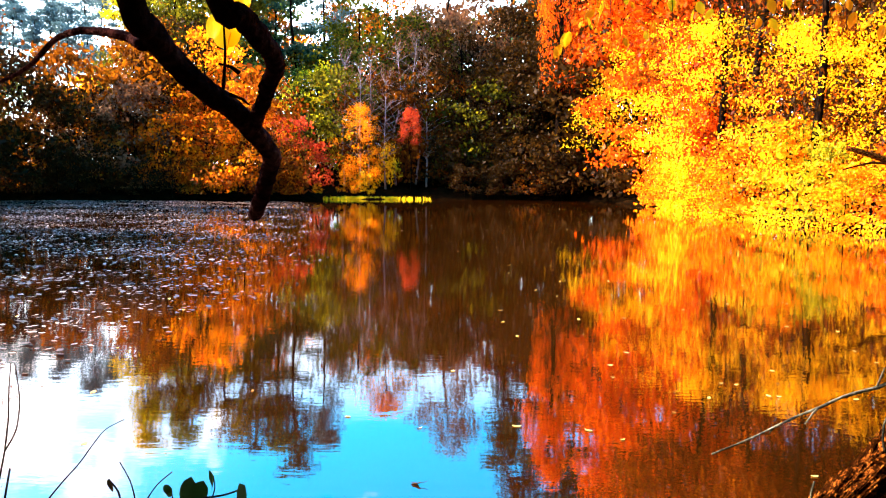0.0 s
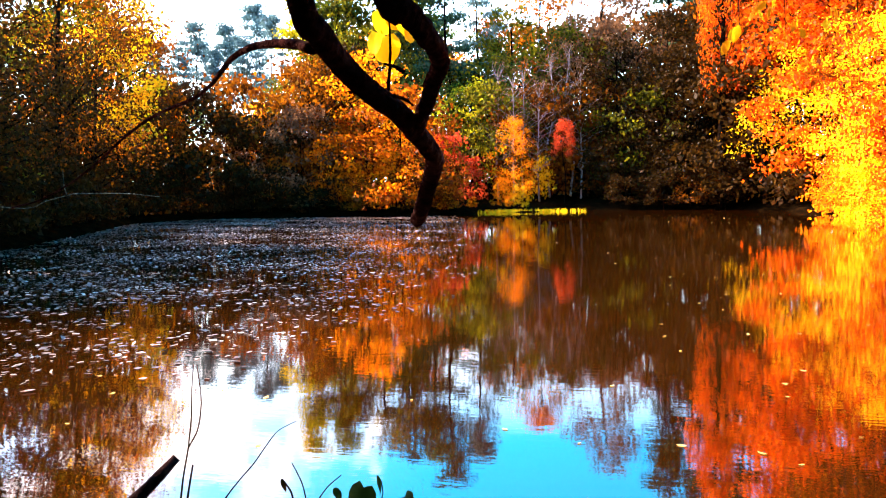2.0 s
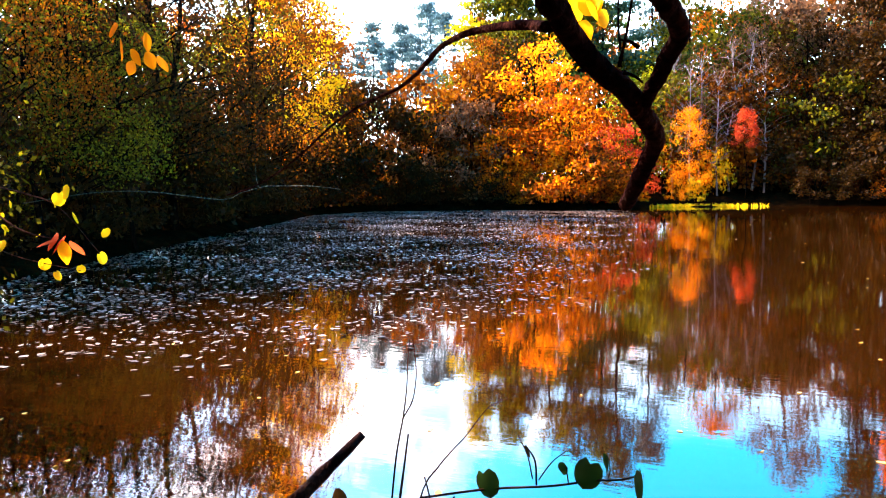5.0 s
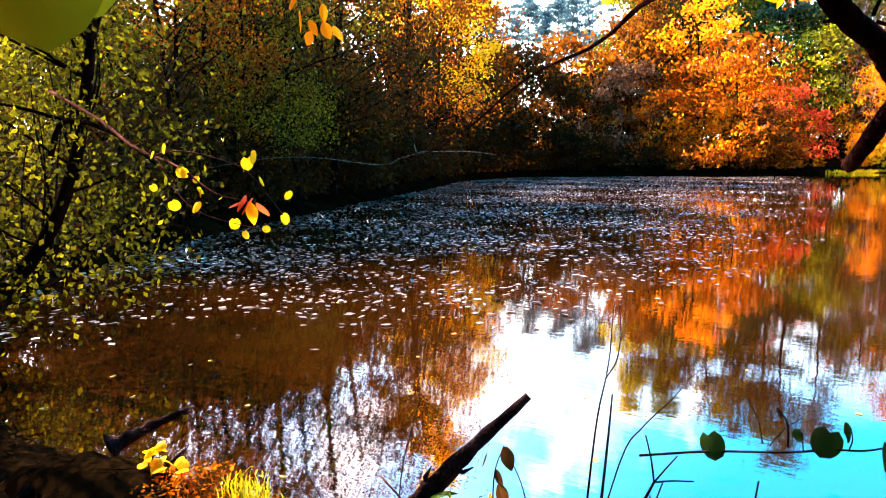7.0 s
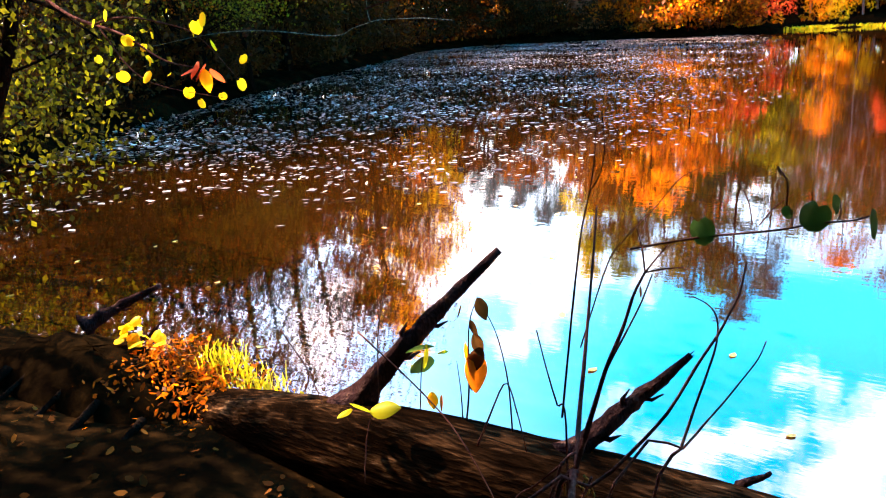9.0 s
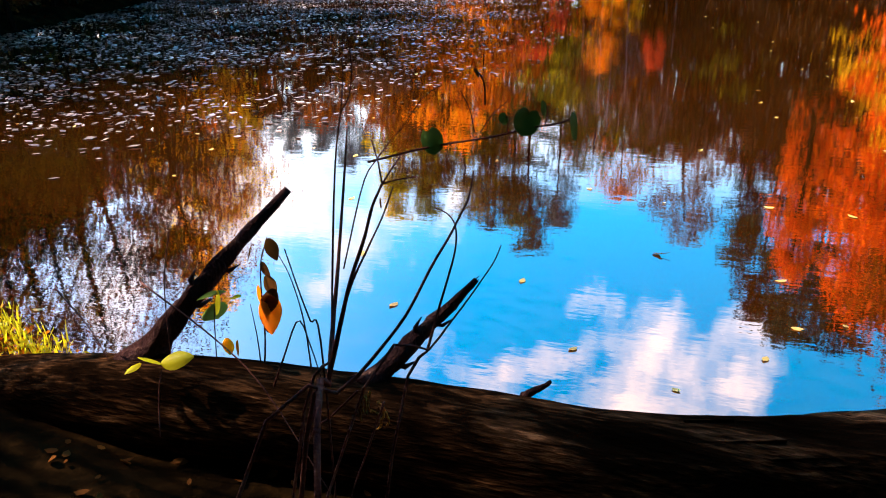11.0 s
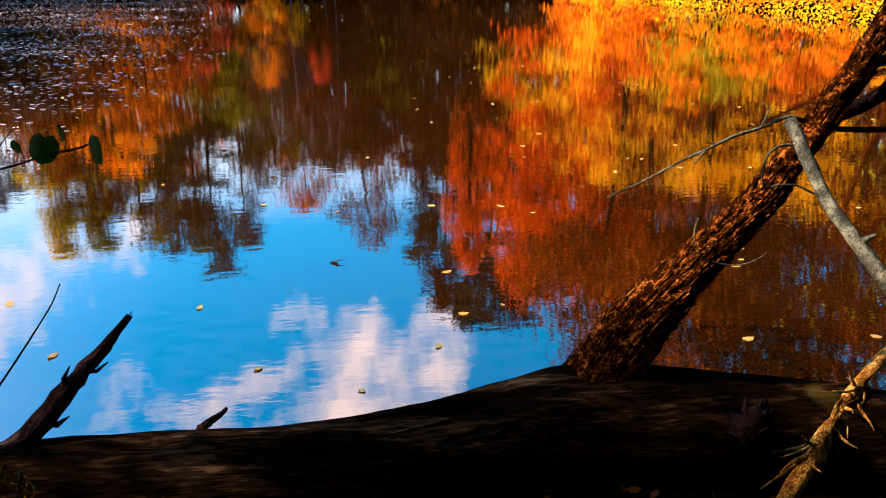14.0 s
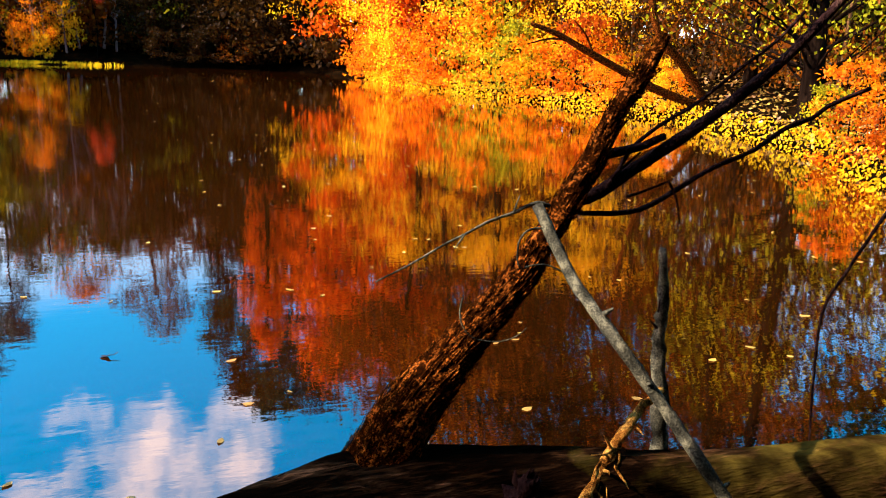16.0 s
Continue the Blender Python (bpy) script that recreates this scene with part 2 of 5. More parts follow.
# water: dark tannin-brown, mirror-like, with fine ripples
M_WATER, nodes, links = material("pond_water")
o_ = nodes.new("ShaderNodeOutputMaterial")
p_ = nodes.new("ShaderNodeBsdfPrincipled")
p_.inputs["Base Color"].default_value = (0.011, 0.0026, 0.0002, 1)
p_.inputs["Roughness"].default_value = 0.014
p_.inputs["IOR"].default_value = 2.9
p_.inputs["Specular Tint"].default_value = (1.0, 0.63, 0.54, 1)
tc_ = nodes.new("ShaderNodeTexCoord")
na_, nb_ = nodes.new("ShaderNodeTexNoise"), nodes.new("ShaderNodeTexNoise")
mp_ = nodes.new("ShaderNodeMapping")
mp_.inputs["Scale"].default_value = (1.0, 2.4, 1.0)
links.new(tc_.outputs["Object"], mp_.inputs[0])
na_.inputs["Scale"].default_value, na_.inputs["Detail"].default_value = 5.0, 3.0
nb_.inputs["Scale"].default_value, nb_.inputs["Detail"].default_value = 1.1, 2.0
links.new(mp_.outputs[0], na_.inputs["Vector"])
links.new(tc_.outputs["Object"], nb_.inputs["Vector"])
ma_ = nodes.new("ShaderNodeMath")
ma_.operation = "MULTIPLY_ADD"
ma_.inputs[1].default_value = 3.0
links.new(nb_.outputs[0], ma_.inputs[0])
links.new(na_.outputs[0], ma_.inputs[2])
bu_ = nodes.new("ShaderNodeBump")
bu_.inputs["Strength"].default_value, bu_.inputs["Distance"].default_value = 0.055, 0.01
links.new(ma_.outputs[0], bu_.inputs["Height"])
links.new(bu_.outputs[0], p_.inputs["Normal"])
links.new(p_.outputs[0], o_.inputs["Surface"])

# ---- mesh helpers ----


def mesh_from(name, verts, faces, mat, smooth=False):
    me = bpy.data.meshes.new(name)
    me.from_pydata([tuple(v) for v in verts], [], faces)
    me.materials.append(mat)
    if smooth:
        me.polygons.foreach_set("use_smooth", [True] * len(me.polygons))
    me.update()
    return me


def quads_mesh(name, verts, mat, corners=4):
    """Many loose faces of equal corner count from one array of corner places."""
    me = bpy.data.meshes.new(name)
    n = len(verts) // corners
    me.vertices.add(n * corners)
    me.vertices.foreach_set("co", np.asarray(verts, np.float32).ravel())
    me.loops.add(n * corners)
    me.loops.foreach_set("vertex_index", np.arange(n * corners, dtype=np.int32))
    me.polygons.add(n)
    me.polygons.foreach_set("loop_start", np.arange(n, dtype=np.int32) * corners)
    me.materials.append(mat)
    me.update(calc_edges=True)
    return me


def unit(v):
    return v / np.maximum(np.linalg.norm(v, axis=-1, keepdims=True), 1e-9)


def leaf_cloud(rng, centres, size, along=None, flat=0.0, aspect=0.62, six=False):
    """Corners of one pointed leaf (a rhombus) at each centre. along: preferred direction of the blade; flat: 1 lies level."""
    n = len(centres)
    u = rng.normal(size=(n, 3))
    if along is not None:
        u = u * 0.6 + np.asarray(along)
    u[:, 2] *= 1 - flat
    u = unit(u)
    w = np.cross(u, rng.normal(size=(n, 3)) * (1 - flat) + np.array([0, 0, 1.0]) * (flat + 0.25))
    w = unit(w)
    s = (size * rng.uniform(0.6, 1.3, n))[:, None]
    c = np.asarray(centres)
    if six:
        h = w * s * aspect * 0.5
        lift = np.cross(u, w) * s * 0.06
        out = np.stack([c - u * s * 0.5, c + h * 0.85 - u * s * 0.22 + lift, c + h * 0.8 + u * s * 0.18 + lift, c + u * s * 0.5, c - h * 0.8 + u * s * 0.18 + lift, c - h * 0.85 - u * s * 0.22 + lift], 1)
        return out.reshape(-1, 3)
    out = np.stack([c - u * s * 0.5, c + w * s * aspect * 0.5 + u * s * 0.05, c + u * s * 0.5, c - w * s * aspect * 0.5 + u * s * 0.05], 1)
    return out.reshape(-1, 3)


def tube(path, radii, sides=8, rng=None, rough=0.0, cap=True):
    """Verts and faces of a round, uneven branch along a path."""
    path = np.asarray(path, float)
    verts, faces = [], []
    tang = unit(np.gradient(path, axis=0))
    a = np.cross(tang[0], (0.31, 0.52, 0.79))
    a = unit(a if np.linalg.norm(a) > 0.2 else np.cross(tang[0], (0.9, -0.3, 0.2)))
    for i, (p, t, r) in enumerate(zip(path, tang, radii)):
        a = unit(a - t * (a @ t))
        b = np.cross(t, a)
        for k in range(sides):
            th = 2 * math.pi * k / sides
            rr = r * (1 + (rough * rng.normal() if rng is not None else 0))
            verts.append(p + rr * (math.cos(th) * a + math.sin(th) * b))
        if i:
            o, q = (i - 1) * sides, i * sides
            for k in range(sides):
                faces.append((o + k, o + (k + 1) % sides, q + (k + 1) % sides, q + k))
    if cap:
        faces.append(tuple(range(sides))[::-1])
        faces.append(tuple(range((len(path) - 1) * sides, len(path) * sides)))
    return verts, faces


def smooth_path(points, n):
    """n points along a soft line through the given ones (Catmull-Rom)."""
    p = np.asarray(points, float)
    p = np.vstack([2 * p[0] - p[1], p, 2 * p[-1] - p[-2]])
    out = []
    for s in np.linspace(0, len(p) - 3 - 1e-6, n):
        i, f = int(s), s - int(s)
        a, b, c, d = p[i : i + 4]
        out.append(0.5 * (2 * b + (c - a) * f + (2 * a - 5 * b + 4 * c - d) * f * f + (3 * b - 3 * c + d - a) * f**3))
    return np.array(out)


def joined(pieces):
    verts, faces = [], []
    for v, f in pieces:
        o = len(verts)
        verts += list(v)
        faces += [tuple(i + o for i in face) for face in f]
    return verts, faces


def part_mesh(name, me, parent, label=""):
    ob = new(name, me)
    ob.parent = parent
    if label:
        tagged(ob, label)
    return ob


def branch(name, points, r0, r1, mat, parent, sides=8, n=None, rough=0.06, seed=0, label=""):
    rng = np.random.default_rng(seed)
    n = n or max(6, len(points) * 4)
    path = smooth_path(points, n)
    radii = np.linspace(0, 1, n)
    radii = r0 + (r1 - r0) * radii**0.9
    v, f = tube(path, radii, sides, rng, rough)
    return part_mesh(name, mesh_from(name, v, f, mat, True), parent, label)


def thing(name, place=(0, 0, 0), label="", category="", group="", kind=""):
    ob = new(name)
    ob.matrix_basis = pose(*place)
    ob.empty_display_size = 0.2
    return tagged(ob, label, category, group, kind)


# ---- ground and water ----
POND = [(-3.0, 3.12), (-3.9, 3.2), (-4.7, 3.15), (-5.6, 3.3), (-6.8, 3.7), (-9.0, 4.5), (-11.5, 6.2), (-14, 9.2), (-16, 12.6), (-18.2, 17), (-22, 25), (-28, 38), (-33, 48), (-33, 57), (-24, 60), (-15, 62), (-11.5, 70),
        (-4, 72.5), (4, 73.5), (11, 73), (15.2, 65), (15.3, 47), (16.5, 38), (17.8, 32), (17.8, 23), (15.6, 16), (13.5, 12), (11, 8.8), (8, 5.6), (5.5, 3.6), (3.2, 3.12), (1.2, 3.2), (0.1, 3.1), (-0.32, 2.95), (-0.6, 2.93), (-1.0, 2.93), (-1.35, 3.0), (-2.0, 3.1)]


def pond_distance(x, y):
    """Signed distance to the shoreline: negative over the water."""
    p = np.stack([x, y], -1)
    best = np.full(x.shape, 1e9)
    inside = np.zeros(x.shape, bool)
    for (ax, ay), (bx, by) in zip(POND, POND[1:] + POND[:1]):
        a, d = np.array([ax, ay]), np.array([bx - ax, by - ay])
        f = np.clip(((p - a) @ d) / (d @ d), 0, 1)
        best = np.minimum(best, np.hypot(*np.moveaxis(p - (a + f[..., None] * d), -1, 0)))
        cross = (ay > y) != (by > y)
        with np.errstate(divide="ignore", invalid="ignore"):
            inside ^= cross & (x < (bx - ax) * (y - ay) / (by - ay if by != ay else 1e-9) + ax)
    return np.where(inside, -best, best)


def ground_height(x, y):
    d = pond_distance(x, y)
    wob = 0.1 * np.sin(x * 1.7 + 1.3 * np.sin(y * 0.9)) * np.cos(y * 1.3) + 0.05 * np.sin(x * 4.1 + y * 3.3)
    steep = 0.10 + 0.13 * np.clip((x - 8) / 8, 0, 1) * np.clip((60 - y) / 20, 0, 1)
    near = np.clip(1 - np.hypot(x - 0.6, y - 0.8) / 5, 0, 1)
    out = 0.36 * (1 - np.exp(-np.maximum(d, 0) / 0.16)) + steep * np.minimum(np.maximum(d - 0.5, 0), 30) * (1 - near) + 0.08 * near * np.maximum(d, 0)
    out = out + wob * np.clip(d / 1.5, 0, 1)
    return np.where(d < 0, np.maximum(-0.8, d * 0.5), out) - 0.02


def ground():
    s2 = np.linspace(-1, 1, 241)
    gx = 0.6 + np.sign(s2) * (np.abs(s2) * 22 + (np.abs(s2) ** 3) * 70 + (np.abs(s2) ** 16) * 2400)
    gy = 2.6 + np.sign(s2) * (np.abs(s2) * 22 + (np.abs(s2) ** 3) * 80 + (np.abs(s2) ** 16) * 2400)
    x, y = np.meshgrid(gx, gy)
    z = ground_height(x, y)
    n = len(gx)
    idx = np.arange(n * n).reshape(n, n)
    faces = np.stack([idx[:-1, :-1], idx[:-1, 1:], idx[1:, 1:], idx[1:, :-1]], -1).reshape(-1, 4)
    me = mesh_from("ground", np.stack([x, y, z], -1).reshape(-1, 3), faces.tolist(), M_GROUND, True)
    tagged(new("ground", me), "soil banks with shade-dark colour, covered with fallen autumn leaves", "ground", kind="structure")


def water():
    xs, ys = np.linspace(-60, 40, 3), np.linspace(-1, 85, 3)
    verts = [(x, y, 0) for y in ys for x in xs]
    faces = [(r * 3 + c, r * 3 + c + 1, r * 3 + c + 4, r * 3 + c + 3) for r in range(2) for c in range(2)]
    tagged(new("water", mesh_from("water", verts, faces, M_WATER)), "still brown pond water mirroring the trees and sky", "water", kind="structure")


ground()
water()

# ---- trees ----


def make_tree(rng, height, radius, base, leaves, leaf, shape="broad", trunk_r=0.2, limbs=14, lean=(0, 0)):
    """Meshes of a trunk with limbs, and of a crown of leaf clumps."""
    top = np.array([lean[0], lean[1], height * 0.92])
    bend = rng.normal(size=2) * height * (0.004 if trunk_r > 0.6 else 0.02)
    trunk_path = smooth_path([(0, 0, -0.4), (bend[0], bend[1], height * 0.3), (lean[0] * 0.5 - bend[0], lean[1] * 0.5 + bend[1], height * 0.6), top], 12)
    pieces = [tube(trunk_path, np.linspace(trunk_r, trunk_r * 0.18, 12), 7, rng, 0.05)]
    k = int(34 + 2.2 * height) if shape != "pine" else int(20 + 1.3 * height)
    ang = rng.uniform(0, 2 * math.pi, k)
    f = rng.uniform(0, 1, k)
    if shape == "pine":
        zz = base + (height - base) * f
        rr = radius * (1 - 0.75 * f) * rng.uniform(0.25, 1, k)
        clump = radius * 0.26
    elif shape == "tall":
        zz = base + (height - base) * f
        rr = radius * np.sin(np.pi * np.clip(f * 0.85 + 0.12, 0, 1)) ** 0.7 * rng.uniform(0.2, 1, k) ** 0.6
        clump = radius * 0.27
    else:
        zz = base + (height - base) * f
        rr = radius * np.sqrt(np.clip(1 - (f * 1.15 - 0.35) ** 2 / 0.75, 0.04, 1)) * rng.uniform(0.15, 1, k) ** 0.5
        clump = radius * 0.25
    ax = np.interp(zz, trunk_path[:, 2], trunk_path[:, 0]) + rr * np.cos(ang)
    ay = np.interp(zz, trunk_path[:, 2], trunk_path[:, 1]) + rr * np.sin(ang)
    cl = np.stack([ax, ay, zz], 1)
    for i in rng.choice(k, min(limbs, k), replace=False):
        z0 = max(base * 0.6, cl[i, 2] - rr[i] * rng.uniform(0.4, 0.9))
        z0 = min(z0, height * 0.85)
        p0 = np.array([np.interp(z0, trunk_path[:, 2], trunk_path[:, j]) for j in (0, 1)] + [z0])
        mid = (p0 + cl[i]) / 2 + rng.normal(size=3) * 0.06 * radius + np.array([0, 0, 0.05 * radius])
        pieces.append(tube(smooth_path([p0, mid, cl[i]], 5), np.linspace(trunk_r * 0.32 * (1 - 0.6 * z0 / height), 0.012, 5), 4, rng, 0.05, False))
    weights = rng.uniform(0.4, 1.3, k)
    pick = rng.choice(k, leaves, p=weights / weights.sum())
    off = rng.normal(size=(leaves, 3)) * clump * 0.55
    off[:, 2] *= 0.55 if shape != "pine" else 0.35
    cen = cl[pick] + off
    cen[:, 2] = np.maximum(cen[:, 2], 0.15)
    return joined(pieces), leaf_cloud(rng, cen, leaf, along=(0, 0, -0.35))


TREE_KINDS = {}


def tree_kind(key, count, bark=M_BARK, **spec):
    made = []
    for i in range(count):
        rng = np.random.default_rng(sum(map(ord, key)) * 7 + i)
        (tv, tf), cv = make_tree(rng, **spec)
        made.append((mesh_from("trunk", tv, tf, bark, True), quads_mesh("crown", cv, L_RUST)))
    TREE_KINDS[key] = (made, spec["height"])


tree_kind("broad", 4, height=14, radius=4.6, base=1.6, leaves=3800, leaf=0.34, trunk_r=0.2)
tree_kind("tall", 4, height=22, radius=4.2, base=7, leaves=4200, leaf=0.38, shape="tall", trunk_r=0.26)
tree_kind("pine", 3, height=26, radius=4.0, base=11, leaves=5000, leaf=0.39, shape="pine", trunk_r=0.24, limbs=20)
tree_kind("shrub", 4, height=4.5, radius=2.3, base=0.3, leaves=1400, leaf=0.24, trunk_r=0.05, limbs=7)
tree_kind("droop", 3, M_BARK_BROWN, height=14, radius=5.2, base=0.5, leaves=7200, leaf=0.235, trunk_r=0.13, limbs=24)
tree_kind("lifted", 2, M_BARK_BROWN, height=14, radius=5.2, base=4.0, leaves=7200, leaf=0.225, trunk_r=0.13, limbs=24)
tree_kind("overhang", 3, height=12, radius=4.6, base=2.8, leaves=9000, leaf=0.14, trunk_r=0.2, limbs=30)
tree_kind("giant", 1, height=24, radius=4.6, base=9, leaves=13000, leaf=0.34, shape="tall", trunk_r=0.7, limbs=18)
tree_kind("dense", 3, height=26, radius=6.4, base=2.0, leaves=10000, leaf=0.48, trunk_r=0.3, limbs=20)
tree_kind("domed", 2, height=26, radius=5.6, base=8.5, leaves=10000, leaf=0.45, trunk_r=0.3, limbs=20)
tree_kind("high", 2, height=23, radius=5.4, base=13.5, leaves=5500, leaf=0.36, trunk_r=0.26)
tree_kind("thicket", 4, height=8, radius=4.2, base=0.1, leaves=3200, leaf=0.35, trunk_r=0.09, limbs=10)
tree_kind("backwood", 3, height=18, radius=6.5, base=0.2, leaves=3600, leaf=0.58, trunk_r=0.2, limbs=6)
tree_kind("bare", 2, height=15, radius=3.2, base=4, leaves=500, leaf=0.2, shape="tall", trunk_r=0.11, limbs=44)
tree_kind("twiggy", 3, M_BARK_PALE, height=15, radius=3.2, base=4, leaves=420, leaf=0.2, shape="tall", trunk_r=0.13, limbs=60)


def plant(key, x, y, height, leaf_mat, label, group="", spread=1.0, tilt=(0, 0), category="tree"):
    """Set one tree of a kind, turned and scaled, with leaves of its own colour."""
    rng = random.Random(int(x * 71) * 8191 + int(y * 53))
    made, h0 = TREE_KINDS[key]
    tm, cm = made[rng.randrange(len(made))]
    s = height / h0
    z = float(ground_height(np.array([x]), np.array([y]))[0])
    name = "shrub" if category == "shrub" else "pine_tree" if key == "pine" else "tree"
    ob = thing(name, (0, 0, 0), label, category, group)
    ob.matrix_basis = pose(x, y, z, tilt[0], tilt[1], 0) @ pose(0, 0, 0, 0, 0, rng.uniform(0, 360)) @ Matrix.Diagonal((s * spread, s * spread, s, 1))
    part_mesh("trunk", tm, ob)
    crown = part_mesh("crown", cm, ob)
    crown.material_slots[0].link = "OBJECT"
    crown.material_slots[0].material = leaf_mat
    return ob


EX, EY, EZ = 0.65, 0.85, 1.92
# top of the woods as the pond mirrors it: bearing to the left, elevation
SKYLINE = [(180, 30), (75, 20), (60, 15), (50, 15), (46, 23), (43, 21), (40, 22), (38, 23.5), (36, 21), (34, 7.5), (28, 6.5), (24.5, 8), (22, 15), (20, 17), (15.5, 17), (14, 11), (11, 11), (8.5, 13.5), (5.8, 16.5), (3, 15),
           (1, 19), (-2, 13.3), (-4, 18), (-7, 22), (-11, 24), (-13.5, 19), (-16, 20), (-22, 20), (-26, 27), (-40, 32), (-180, 32)]


def skyline(x, y):
    az = math.degrees(math.atan2(-(x - EX), y - EY))
    d = math.hypot(x - EX, y - EY)
    el = float(np.interp(-az, [-a for a, _ in SKYLINE], [e for _, e in SKYLINE]))
    return az, d, d * math.tan(radians(el)) - EZ


def polar(az, d):
    return EX - d * math.sin(radians(az)), EY + d * math.cos(radians(az))


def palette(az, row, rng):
    """Leaf colours along the shore; stretches in shade get shade-darkened leaves."""
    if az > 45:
        return rng.choice([(L_RUST, "rust-brown"), (L_OLIVE, "olive-green"), (L_SHADE, "shade-darkened brown"), (L_SHADE, "shade-darkened brown")])
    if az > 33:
        return rng.choice([(L_RUST, "rust-brown"), (L_SHADE, "shade-darkened brown"), (L_SHADE, "shade-darkened brown"), (L_SHADE, "shade-darkened brown"), (L_ORANGE, "orange") if row >= 3 else (L_SHADE, "shade-darkened brown")])
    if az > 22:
        return rng.choice([(L_RUST, "rust-brown"), (L_ORANGE, "orange"), (L_RUST, "rust-brown"), (L_SHADE, "shade-darkened brown"), (L_MAUVE, "dry brownish")])
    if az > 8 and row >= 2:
        return rng.choice([(L_OLIVE, "olive"), (L_PINE, "dark green"), (L_GREEN, "green"), (L_SHADE, "dark green"), (L_ORANGE, "orange")])
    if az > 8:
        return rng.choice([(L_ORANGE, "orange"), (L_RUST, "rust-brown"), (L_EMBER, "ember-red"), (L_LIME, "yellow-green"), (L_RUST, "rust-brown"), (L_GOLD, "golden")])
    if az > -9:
        return rng.choice([(L_SHADE, "shade-darkened brown"), (L_SHADE, "shade-darkened brown"), (L_SHADE, "shade-darkened brown"), (L_MAUVE if az > 0 else L_RUST, "dull brown")])
    if row >= 2:
        return rng.choice([(L_FIRE, "fiery orange"), (L_ORANGE, "orange"), (L_FIRE, "fiery orange"), (L_RUST, "rust-brown")] if az > -20 else [(L_RUST, "rust-brown"), (L_OLIVE, "olive"), (L_RUST, "rust-brown"), (L_SHADE, "shade-darkened brown")])
    return rng.choice([(L_YELLOW, "yellow"), (L_GOLD, "golden"), (L_ORANGE, "orange"), (L_GOLD, "golden"), (L_LIME, "yellow-green")])


